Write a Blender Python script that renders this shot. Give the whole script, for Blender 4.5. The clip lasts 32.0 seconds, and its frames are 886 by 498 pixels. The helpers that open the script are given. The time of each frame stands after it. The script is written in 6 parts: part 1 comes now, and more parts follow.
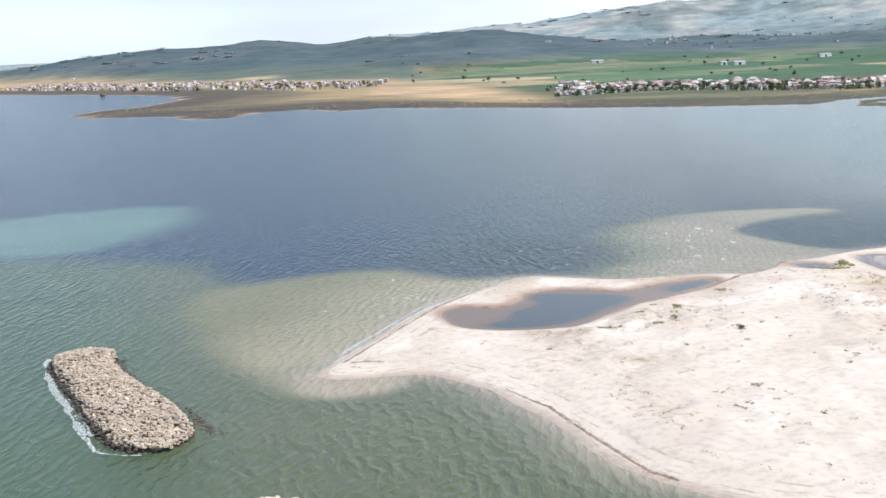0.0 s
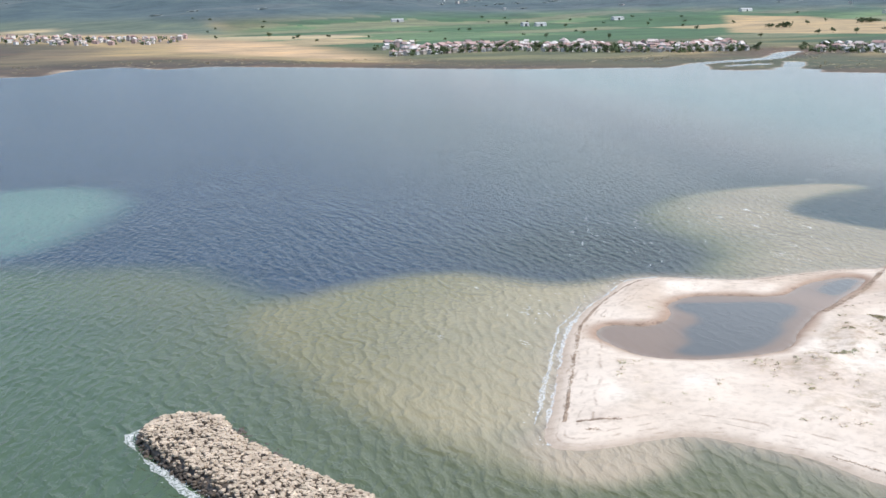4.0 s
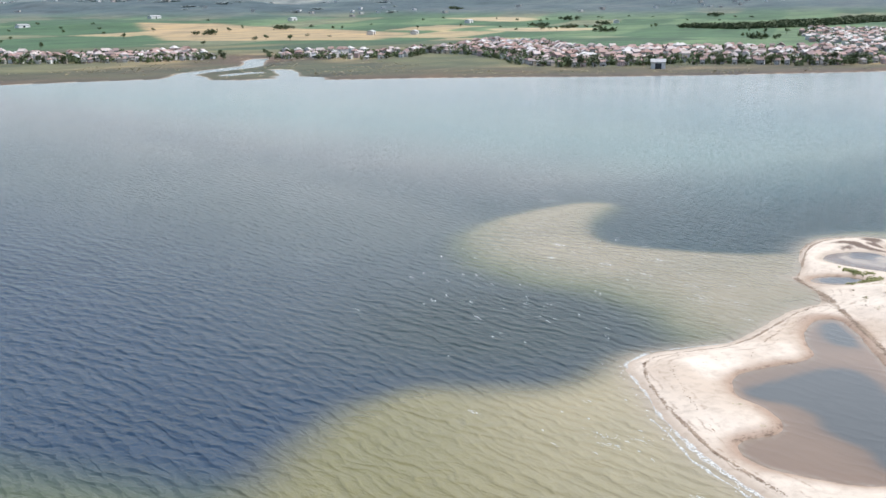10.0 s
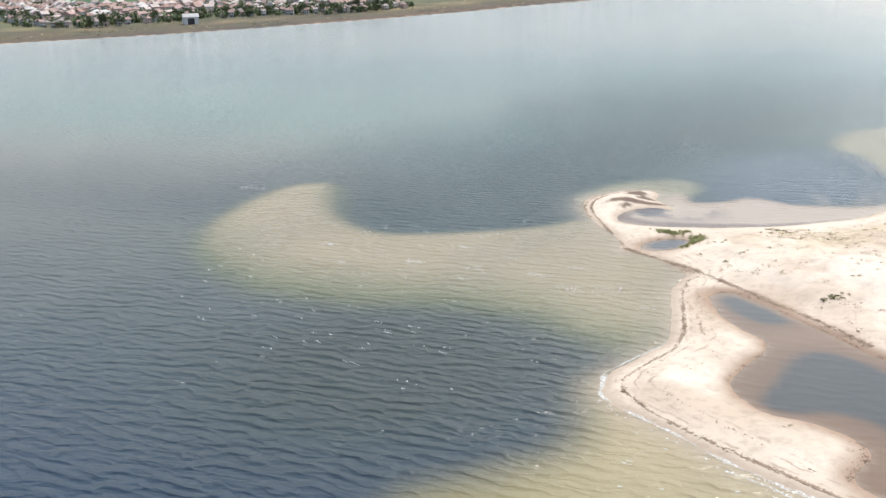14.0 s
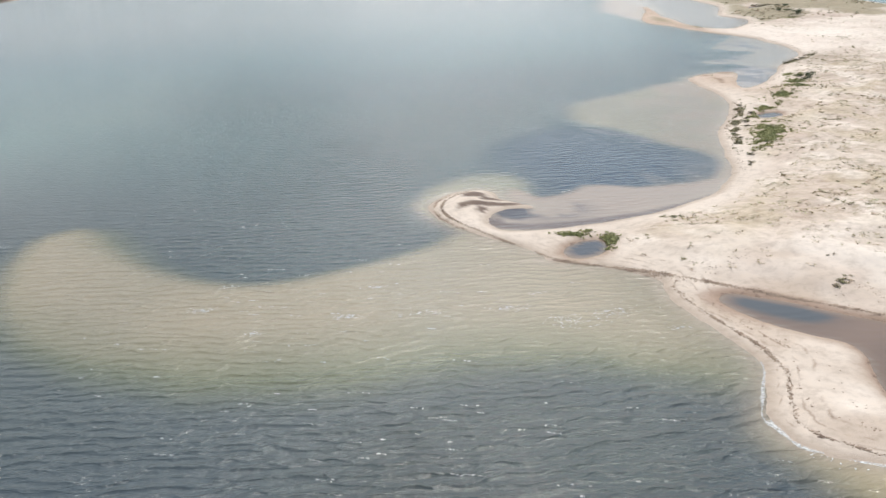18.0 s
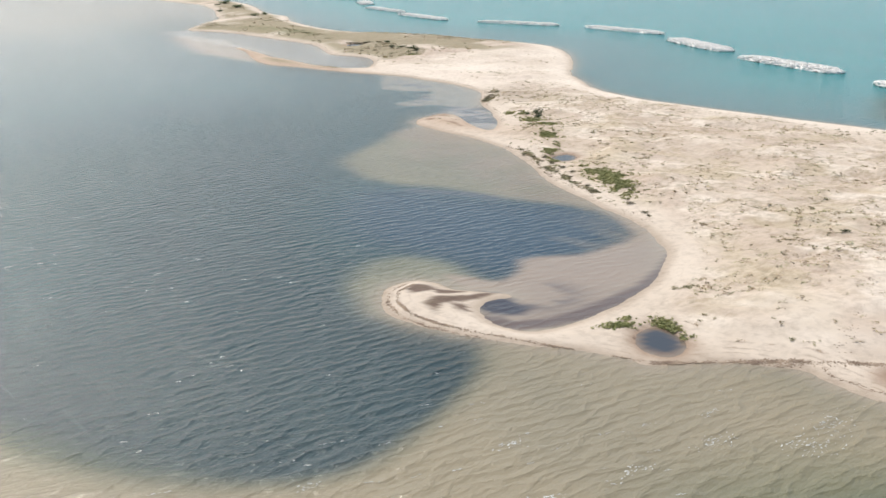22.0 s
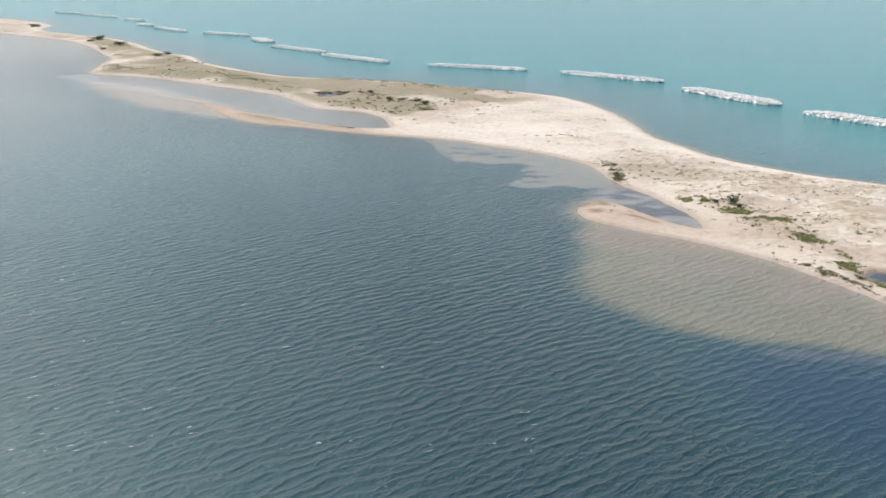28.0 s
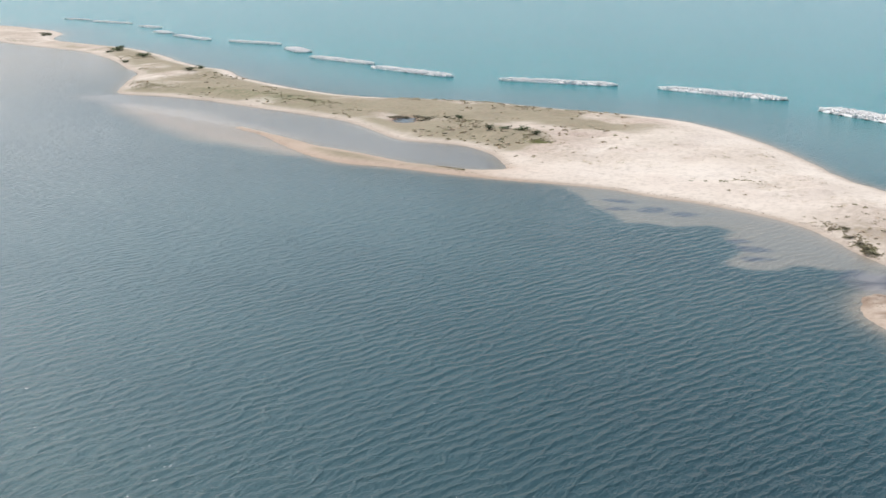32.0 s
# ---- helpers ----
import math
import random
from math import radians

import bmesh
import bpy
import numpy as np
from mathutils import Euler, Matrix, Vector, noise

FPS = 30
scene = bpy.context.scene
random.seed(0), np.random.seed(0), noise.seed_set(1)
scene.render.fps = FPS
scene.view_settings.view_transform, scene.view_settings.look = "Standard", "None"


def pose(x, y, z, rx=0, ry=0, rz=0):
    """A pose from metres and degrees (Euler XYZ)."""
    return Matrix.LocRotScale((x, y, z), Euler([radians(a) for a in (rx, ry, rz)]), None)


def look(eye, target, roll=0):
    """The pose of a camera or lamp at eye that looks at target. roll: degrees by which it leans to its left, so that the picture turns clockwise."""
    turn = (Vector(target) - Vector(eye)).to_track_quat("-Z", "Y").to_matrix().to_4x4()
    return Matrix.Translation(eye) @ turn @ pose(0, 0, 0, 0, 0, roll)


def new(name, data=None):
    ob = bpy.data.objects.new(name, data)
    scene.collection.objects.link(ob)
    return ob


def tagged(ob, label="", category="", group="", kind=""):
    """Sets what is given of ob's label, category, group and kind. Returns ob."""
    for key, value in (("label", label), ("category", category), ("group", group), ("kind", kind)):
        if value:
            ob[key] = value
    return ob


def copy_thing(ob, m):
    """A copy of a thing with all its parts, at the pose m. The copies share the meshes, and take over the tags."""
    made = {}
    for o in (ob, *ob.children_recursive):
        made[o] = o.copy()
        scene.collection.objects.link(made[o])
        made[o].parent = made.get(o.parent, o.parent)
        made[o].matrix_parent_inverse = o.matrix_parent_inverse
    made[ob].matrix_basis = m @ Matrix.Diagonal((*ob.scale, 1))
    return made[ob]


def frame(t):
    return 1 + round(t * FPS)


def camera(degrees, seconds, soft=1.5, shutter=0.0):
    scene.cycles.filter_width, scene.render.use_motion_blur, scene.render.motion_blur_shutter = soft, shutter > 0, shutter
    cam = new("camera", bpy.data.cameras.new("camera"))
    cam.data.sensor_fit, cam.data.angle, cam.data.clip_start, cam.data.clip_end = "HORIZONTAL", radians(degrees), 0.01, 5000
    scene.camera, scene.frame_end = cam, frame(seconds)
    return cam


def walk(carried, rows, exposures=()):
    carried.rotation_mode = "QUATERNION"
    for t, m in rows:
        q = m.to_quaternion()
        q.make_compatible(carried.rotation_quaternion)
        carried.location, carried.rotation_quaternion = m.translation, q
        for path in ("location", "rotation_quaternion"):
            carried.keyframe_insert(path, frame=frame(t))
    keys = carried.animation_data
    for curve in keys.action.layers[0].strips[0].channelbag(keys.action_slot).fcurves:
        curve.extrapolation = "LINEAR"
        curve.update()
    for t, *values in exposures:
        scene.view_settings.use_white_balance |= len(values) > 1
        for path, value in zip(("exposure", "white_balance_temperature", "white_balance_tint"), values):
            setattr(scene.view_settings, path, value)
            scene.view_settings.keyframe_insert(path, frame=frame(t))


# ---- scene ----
EXPOSURES = [(0, 0.30, 6150, 9), (8, 0.31, 6200, 9), (12, 0.38, 6500, 8), (14, 0.38, 6700, 8), (17, 0.18, 6550, 8), (20, -0.10, 6850, 8), (22, 0.02, 6900, 8), (24, 0.0, 6750, 8), (28, -0.03, 6650, 8), (32, -0.06, 6600, 9)]

cam = camera(44.48, 32.0)
PATH = [
    (0, (0.00, 0.00, 42.00), (0.00, 98.41, 24.24), -2.08),
    (0.5, (-6.20, 5.17, 42.00), (-3.95, 103.43, 23.55), -1.94),
    (1, (-13.21, 10.82, 42.03), (-7.97, 108.79, 22.69), -1.60),
    (1.5, (-19.15, 15.94, 42.07), (-10.60, 113.52, 21.97), -1.23),
    (2, (-25.86, 21.71, 42.14), (-13.13, 118.66, 21.18), -0.98),
    (2.5, (-31.27, 26.83, 42.18), (-15.38, 123.20, 20.76), -0.85),
    (3, (-37.04, 32.52, 42.22), (-19.07, 128.48, 20.57), -0.85),
    (3.5, (-42.68, 38.87, 42.23), (-23.43, 134.54, 20.41), -0.87),
    (5.5, (-63.34, 64.50, 42.16), (-38.21, 158.83, 20.49), -0.77),
    (6, (-67.79, 71.20, 42.13), (-39.86, 164.83, 20.87), -0.75),
    (6.5, (-71.14, 77.48, 42.10), (-38.82, 169.82, 21.43), -0.65),
    (7, (-74.52, 84.21, 42.06), (-36.50, 174.51, 22.04), -0.55),
    (7.5, (-77.20, 91.05, 42.03), (-33.81, 178.92, 22.09), -0.48),
    (8, (-79.83, 98.64, 42.01), (-30.55, 183.27, 21.77), -0.52),
    (8.5, (-81.68, 104.85, 41.98), (-27.85, 186.54, 21.30), -0.43),
    (9, (-83.83, 111.82, 41.97), (-24.88, 189.76, 20.72), -0.37),
    (9.5, (-85.44, 118.36, 41.95), (-22.18, 192.74, 20.38), -0.37),
    (10, (-86.67, 125.47, 41.93), (-19.14, 195.90, 20.04), -0.48),
    (10.5, (-87.20, 132.46, 41.90), (-15.86, 198.86, 19.50), -0.56),
    (11, (-87.42, 139.96, 41.85), (-12.23, 201.72, 18.79), -0.57),
    (11.5, (-87.17, 147.14, 41.79), (-8.53, 204.23, 18.20), -0.57),
    (12, (-86.44, 154.04, 41.74), (-4.77, 206.47, 17.66), -0.73),
    (12.5, (-85.59, 160.72, 41.67), (-1.18, 208.29, 16.94), -0.82),
    (13, (-84.23, 167.95, 41.60), (2.79, 210.18, 16.23), -1.18),
    (13.5, (-82.76, 174.82, 41.54), (6.41, 211.86, 15.49), -1.40),
    (14, (-80.83, 182.24, 41.48), (10.31, 213.49, 14.72), -1.65),
    (14.5, (-78.37, 189.69, 41.44), (14.34, 215.29, 14.08), -1.94),
    (16.5, (-69.02, 214.84, 41.31), (26.60, 219.79, 12.45), -2.17),
    (17, (-65.77, 222.75, 41.28), (29.93, 220.96, 12.33), -2.37),
    (17.5, (-61.73, 231.04, 41.27), (33.53, 222.47, 12.08), -2.45),
    (18, (-57.23, 238.62, 41.26), (37.18, 223.91, 11.76), -2.24),
    (18.5, (-51.44, 246.09, 41.27), (41.58, 224.90, 11.30), -2.20),
    (19, (-44.97, 253.32, 41.26), (46.15, 225.54, 10.84), -1.88),
    (19.5, (-38.84, 259.26, 41.24), (50.39, 226.00, 10.72), -1.52),
    (20, (-31.65, 265.20, 41.21), (55.49, 226.27, 11.34), -1.60),
    (20.5, (-24.33, 270.68, 41.17), (60.40, 226.31, 11.99), -1.29),
    (21, (-16.63, 275.78, 41.14), (65.27, 226.04, 12.52), -1.23),
    (21.5, (-8.67, 280.05, 41.14), (70.06, 225.21, 12.99), -1.12),
    (22, (-0.11, 283.51, 41.17), (75.61, 224.34, 13.49), -1.08),
    (22.5, (8.26, 286.04, 41.20), (81.81, 224.09, 13.79), -1.03),
    (23, (17.12, 288.13, 41.23), (89.20, 224.37, 14.05), -1.13),
    (23.5, (25.50, 289.74, 41.26), (96.25, 224.38, 14.40), -1.08),
    (24, (33.31, 291.64, 41.28), (103.07, 225.04, 14.87), -1.15),
    (24.5, (40.98, 292.74, 41.30), (109.80, 225.01, 15.29), -1.10),
    (25, (49.22, 293.51, 41.31), (117.25, 224.97, 15.38), -1.07),
    (25.5, (57.58, 293.68, 41.31), (124.79, 224.27, 15.50), -0.65),
    (27.5, (89.14, 289.20, 41.32), (153.16, 216.61, 16.16), 0.19),
    (28, (96.93, 287.27, 41.32), (160.95, 214.65, 16.28), 0.11),
    (28.5, (104.49, 284.96, 41.30), (168.51, 212.35, 16.23), 0.04),
    (29, (112.64, 282.40, 41.29), (176.73, 209.84, 16.23), -0.11),
    (29.5, (120.09, 279.59, 41.29), (184.18, 207.03, 16.21), -0.19),
    (30, (127.19, 276.56, 41.29), (191.32, 204.04, 16.22), -0.21),
    (30.5, (134.37, 273.32, 41.29), (198.51, 200.81, 16.26), -0.24),
    (31, (141.88, 269.62, 41.30), (206.03, 197.10, 16.30), -0.23),
    (31.5, (149.28, 265.40, 41.31), (213.45, 192.88, 16.34), -0.25),
    (32, (157.09, 260.93, 41.31), (221.32, 188.45, 16.40), -0.26),
]
walk(cam, [(t, look(eye, target, roll)) for t, eye, target, roll in PATH], EXPOSURES)
# ---------------------------------------------------------------- world and sun
SUN_YAW, SUN_UP = radians(-112), radians(61)
SUN_DIR = Vector((-math.sin(SUN_YAW) * math.cos(SUN_UP), math.cos(SUN_YAW) * math.cos(SUN_UP), math.sin(SUN_UP)))
world = bpy.data.worlds.new("world")
scene.world = world
world.use_nodes = True
wn, wl = world.node_tree.nodes, world.node_tree.links
sky = wn.new("ShaderNodeTexSky")
sky.sky_type, sky.sun_disc = "NISHITA", False
sky.sun_elevation, sky.sun_rotation = SUN_UP, math.atan2(SUN_DIR.x, SUN_DIR.y)
sky.air_density, sky.dust_density, sky.ozone_density = 1.2, 1.2, 2.0
# thin bright cloud over most of the sky
wco = wn.new("ShaderNodeTexCoord")
wmap = wn.new("ShaderNodeMapping")
wmap.inputs["Scale"].default_value = (1.0, 1.0, 5.0)
wno = wn.new("ShaderNodeTexNoise")
wno.inputs["Scale"].default_value, wno.inputs["Detail"].default_value = 3.0, 6.0
wra = wn.new("ShaderNodeValToRGB")
wra.color_ramp.elements[0].position, wra.color_ramp.elements[0].color = 0.35, (0.55, 0.55, 0.55, 1)
wra.color_ramp.elements[1].position, wra.color_ramp.elements[1].color = 0.7, (0.95, 0.95, 0.95, 1)
wmx = wn.new("ShaderNodeMix")
wmx.data_type = "RGBA"
wmx.inputs["B"].default_value = (7.5, 8.2, 9.6, 1)
bg = wn["Background"]
bg.inputs["Strength"].default_value = 0.11
wl.new(wco.outputs["Generated"], wmap.inputs["Vector"])
wl.new(wmap.outputs["Vector"], wno.inputs["Vector"])
wl.new(wno.outputs["Fac"], wra.inputs["Fac"])
# a bright bank of cloud stands high over the far shore and lies low elsewhere
wsp = wn.new("ShaderNodeSeparateXYZ")
wl.new(wco.outputs["Generated"], wsp.inputs["Vector"])


def range_of(source, lo, hi, to_lo, to_hi):
    node = wn.new("ShaderNodeMapRange")
    node.interpolation_type = "SMOOTHSTEP"
    for key, value in (("From Min", lo), ("From Max", hi), ("To Min", to_lo), ("To Max", to_hi)):
        node.inputs[key].default_value = value
    wl.new(source, node.inputs["Value"])
    return node.outputs["Result"]


def maths(kind, *sources):
    node = wn.new("ShaderNodeMath")
    node.operation = kind
    for k, value in enumerate(sources):
        if isinstance(value, (int, float)):
            node.inputs[k].default_value = value
        else:
            wl.new(value, node.inputs[k])
    return node.outputs["Value"]


bank_way = Vector((0.9, 0.43))
toward = maths("ADD", maths("MULTIPLY", wsp.outputs["X"], bank_way.x), maths("MULTIPLY", wsp.outputs["Y"], bank_way.y))
banked = range_of(toward, 0.2, 0.95, 0.0, 1.0)
low_cloud = range_of(wsp.outputs["Z"], 0.03, 0.17, 1.0, 0.10)
high_cloud = range_of(wsp.outputs["Z"], 0.30, 0.56, 1.0, 0.16)
cover = maths("ADD", maths("MULTIPLY", low_cloud, maths("SUBTRACT", 1.0, banked)), maths("MULTIPLY", high_cloud, banked))
wl.new(maths("MULTIPLY", wra.outputs["Color"], cover), wmx.inputs["Factor"])
# cooler thin cloud, brighter in the bank
wcc = wn.new("ShaderNodeMix")
wcc.data_type = "RGBA"
wcc.inputs["A"].default_value, wcc.inputs["B"].default_value = (7.4, 8.2, 9.6, 1), (10.6, 11.0, 11.7, 1)
wl.new(banked, wcc.inputs["Factor"])
wl.new(wcc.outputs["Result"], wmx.inputs["B"])
wl.new(sky.outputs["Color"], wmx.inputs["A"])
wl.new(wmx.outputs["Result"], bg.inputs["Color"])
sun_data = bpy.data.lights.new("sun", "SUN")
sun_data.energy, sun_data.angle, sun_data.color = 3.6, radians(0.6), (1.0, 0.96, 0.9)
sun = new("sun", sun_data)
sun.matrix_world = look(tuple(SUN_DIR * 400), (0, 0, 0))


# ---------------------------------------------------------------- material helpers
class Nodes:
    def __init__(self, name):
        self.mat = bpy.data.materials.new(name)
        self.mat.use_nodes = True
        self.n, self.l = self.mat.node_tree.nodes, self.mat.node_tree.links
        self.bsdf = self.n["Principled BSDF"]

    def add(self, kind, **values):
        node = self.n.new(kind)
        for key, value in values.items():
            node.inputs[key.replace("_", " ")].default_value = value
        return node

    def link(self, a, out, b, inp):
        self.l.new(a.outputs[out], b.inputs[inp])

    def coords(self, scale=(1, 1, 1), turn=0.0):
        co = self.n.new("ShaderNodeTexCoord")
        mp = self.n.new("ShaderNodeMapping")
        mp.inputs["Scale"].default_value = scale
        mp.inputs["Rotation"].default_value = (0, 0, turn)
        self.link(co, "Object", mp, "Vector")
        return mp

    def noise(self, at, scale, detail=4.0, rough=0.55):
        no = self.add("ShaderNodeTexNoise", Scale=scale, Detail=detail, Roughness=rough)
        self.link(at, "Vector", no, "Vector")
        return no

    def ramp(self, source, out, stops):
        ra = self.n.new("ShaderNodeValToRGB")
        el = ra.color_ramp.elements
        while len(el) < len(stops):
            el.new(0.5)
        for e, (p, c) in zip(el, stops):
            e.position, e.color = p, (*c, 1) if len(c) == 3 else c
        self.link(source, out, ra, "Fac")
        return ra

    def mix(self, a, b, fac=0.5, blend="MIX"):
        mx = self.n.new("ShaderNodeMix")
        mx.data_type, mx.blend_type = "RGBA", blend
        for value, slot in ((a, "A"), (b, "B"), (fac, "Factor")):
            if isinstance(value, tuple) and len(value) == 2 and not isinstance(value[0], (int, float)):
                self.l.new(value[0].outputs[value[1]], mx.inputs[slot])
            elif slot == "Factor":
                mx.inputs[slot].default_value = value
            else:
                mx.inputs[slot].default_value = (*value, 1)
        return mx

    def bump(self, source, out, strength, distance):
        bu = self.add("ShaderNodeBump", Strength=strength, Distance=distance)
        self.link(source, out, bu, "Height")
        self.link(bu, "Normal", self.bsdf, "Normal")
        return bu


def plain(name, dark, light, scale, rough=0.8, bump=0.3, depth=0.05, per_object=0.0):
    """A matte material that wanders between two colours, with fine relief."""
    m = Nodes(name)
    at = m.coords()
    big, fine = m.noise(at, scale), m.noise(at, scale * 9, 3)
    ra = m.ramp(big, "Fac", [(0.3, dark), (0.7, light)])
    mx = m.mix((ra, "Color"), (fine, "Color"), 0.12, "OVERLAY")
    last = mx
    if per_object:
        info = m.n.new("ShaderNodeObjectInfo")
        hsv = m.n.new("ShaderNodeHueSaturation")
        mr = m.add("ShaderNodeMapRange", To_Min=1 - per_object, To_Max=1 + per_object)
        m.link(info, "Random", mr, "Value")
        m.link(mr, "Result", hsv, "Value")
        m.link(mx, "Result", hsv, "Color")
        m.link(hsv, "Color", m.bsdf, "Base Color")
    else:
        m.link(last, "Result", m.bsdf, "Base Color")
    m.bsdf.inputs["Roughness"].default_value = rough
    m.bump(fine, "Fac", bump, depth)
    return m.mat


# ---------------------------------------------------------------- plan: outlines in metres
SPIT_WEST = [
    (-17, 140), (-15.7, 144.7), (-12, 153.5), (-7.5, 165), (-2.5, 177), (3.5, 186), (8, 191.5), (14.5, 199), (19.6, 199.5), (26, 196.5),
    (31, 194.2), (38.5, 194.8), (44, 195.7), (51, 196.2), (55.5, 195.2), (59.5, 197), (62, 199), (66.5, 206), (68.3, 205.8), (73, 207.5),
    (78.5, 211), (84.5, 214), (90.5, 216), (96, 216.3), (100, 214), (103, 211), (103.5, 207.5), (101, 206), (97.5, 206.3), (94.5, 204), (91.2, 202),
]
SPIT_COVE = [
    (92.5, 205), (90.5, 209), (86.5, 210.6), (82.5, 210.3), (79.8, 208.5), (79, 204.8), (79.3, 200), (80.3, 193), (83.5, 184), (89.5, 175),
    (95, 170), (102.7, 165.4), (113, 162), (121.5, 159.2), (128.5, 156.8), (135.5, 153.8), (146.5, 147.3), (156.5, 142.3), (163, 139.8), (176, 137.2),
    (188, 136.8), (197, 136), (202.5, 131), (205.5, 122), (199.5, 122.5), (187, 129.2), (178, 130.5), (180, 126), (186, 120.5), (200, 111),
    (212, 104), (219.5, 97), (226, 91.5), (233, 88.5), (247, 85), (260, 85.5), (270, 84.5),
]
SPIT_FAR = [
    (282, 86.7), (292, 90), (304, 92.3), (319, 94), (331, 98), (345, 95), (362, 88.5), (380, 80.5), (394, 78), (394.5, 76),
    (371, 81.5), (352, 86), (340, 86), (324, 88.7), (313, 88), (303, 86.4), (297.5, 81), (303, 75), (315, 65), (327, 61),
    (336, 62.5), (344, 65), (353, 61.3), (366, 55), (384, 48), (400, 46.8), (418, 45.5), (436, 44.3), (457, 43), (476, 45),
    (492, 51), (501, 47), (535, 20), (556, 1), (580, -8), (624, -30), (690, -54), (730, -57), (769, -60), (807, -66), (880, -80), (980, -130), (1000, -170),
]
SPIT_SEA = [
    (872, -146), (813, -101), (779, -88), (736, -86), (684, -80), (621, -57), (602, -47), (563, -33), (540, -31), (508, -12.5),
    (476, -3), (451, 3), (428, 6), (407, 1), (382, -11), (351, -10), (329, -12), (309, -11), (292, -2), (277, 9), (258, 26),
    (240, 46), (226, 55), (210, 66), (187, 72), (165, 71.5), (145, 71), (130, 70), (118, 69.5), (100, 71), (75, 76), (50, 85),
    (35, 91), (26, 96), (19.2, 102.4), (15.9, 108.6), (13.8, 115), (11.0, 121.5), (7.0, 129.6), (2.5, 135.6), (-2.8, 140), (-7.6, 139.6), (-13.6, 138.7),
]
POND = [
    (-0.5, 173.3), (2.7, 177.3), (7.6, 174.9), (10.9, 176.8), (13.4, 180), (14, 184), (19.5, 188), (23.5, 187), (30, 184.9), (33.4, 184.9), (37, 188.2),
    (42, 190.8), (47.6, 192), (49.4, 190.2), (46, 186.8), (41.5, 183), (36, 178.4), (30.5, 174.2), (25.5, 168.5), (20.3, 161.7), (13.6, 160.7), (5.8, 161), (1.5, 164.5),
]
MAINLAND = [
    (-1500, 2500), (-1000, 2080), (-563, 1660), (-450, 1545), (-354, 1425), (-296, 1255), (-302, 1060), (-322, 1015), (-320, 950), (-284, 890), (-220, 878), (-188, 808), (-157, 812), (-138, 892),
    (-111, 905), (-78, 862), (-45, 886), (44, 828), (111, 776), (161, 750), (217, 733), (250, 722), (283, 762), (296, 772),
    (282, 730), (264, 691), (278, 671), (301, 672), (320, 677), (323, 660), (308, 638), (345, 611), (395, 569), (440, 524), (494, 480), (570, 434), (618, 408), (677, 385), (733, 352),
    (807, 318), (1000, 200), (1300, 40), (1700, -150), (2600, -400), (4900, -700), (4900, 4900), (-4900, 4900), (-4900, 2600),
]
KHAKI = [
    (-43, 197), (-35, 203.5), (-20, 211.5), (-9, 211), (-4, 205), (1, 199.8), (9, 198.6), (16, 200), (20, 196), (14, 185), (0, 176), (-6, 150), (-8, 142),
    (-13, 131), (-19, 132), (-22.7, 137.6), (-30.4, 148.3), (-37.9, 160.5), (-44.5, 179), (-45, 190),
]
BANK = [
    (54, 266), (65, 272), (82, 274), (96, 272), (100, 266), (90, 263), (79, 257), (71, 250), (67, 243), (67, 237), (70.5, 228), (76, 220), (82, 215), (80, 209), (66, 203), (57, 193), (47, 192),
    (29, 194), (28, 198), (32, 205), (37, 212), (39, 222), (38, 232), (38, 243), (43, 254),
]
GREEN = [
    (-240, 330), (-160, 250), (-86, 236), (-70, 230), (-60, 228), (-50, 218), (-40, 196), (-30, 180), (-10, 150), (20, 110), (70, 80), (160, 40), (130, -300), (-600, -300), (-600, 330),
]
POND_CORE = [(15.6, 185.1), (21.4, 184), (29, 182.4), (32, 179.6), (30, 176.2), (25.4, 171.6), (21, 165.5), (16.6, 162.6), (10.4, 161.6), (5.8, 163.6), (9.5, 167.5), (10.5, 171.5), (12, 173.7), (14.5, 175.2), (15.6, 178.5), (14.6, 182)]
POND_ARM = [(46.5, 191.4), (48.2, 189.6), (47, 187.2), (42.8, 184), (39.7, 182.3), (38.4, 184.6), (39.7, 187.3), (43.6, 190.1)]
HOOK_POOL = [(94.3, 207.2), (95.3, 204.1), (93.2, 202.7), (90.4, 203), (88.4, 203.6), (86.6, 203), (85.6, 205.3), (86.3, 206.9), (88.8, 208), (91.4, 208.2)]
HOOK_WEED = [
    [(100.5, 210.6), (101.7, 208.3), (100.3, 207), (98.3, 209), (98.8, 211.1)],
    [(94.7, 212.5), (95.8, 209.9), (94.2, 207.7), (93.2, 202.9), (92.9, 206.4), (93, 209.7), (93.3, 210.5), (91.4, 213.2), (92.7, 213)],
    [(98.3, 207.8), (96.1, 205.4), (95.8, 206.5), (96.9, 208.8)],
    [(93, 209.7), (91.7, 208.4), (89.7, 210), (91.9, 210.1)],
]
TIP_WEED = [[(208.2, 120.5), (206.4, 126.5), (203, 129.2), (203.6, 126.4), (205.6, 122)], [(205, 121.5), (202.4, 126), (200, 126.6), (202.6, 121.6)], [(201, 130.5), (197.5, 133), (197, 131.6), (200, 128.6)], [(193, 131), (186, 132.6), (186, 131.4), (192, 129.6)]]
COVE_WEED = [(88.5, 210.6), (85.8, 210.9), (82, 209.4), (80, 205.5), (79.5, 200.5), (80.4, 194), (82, 187.8), (85.8, 179.5), (89.6, 173.6), (90.8, 174.3), (87.4, 180.4), (84.2, 188.4), (83.2, 194), (82.8, 198.9), (82.9, 204.3), (84.5, 207.6), (88.3, 208.2)]
CREEK = [(284, 750), (302, 764), (330, 779), (368, 800), (392, 832), (420, 872), (436, 888)]
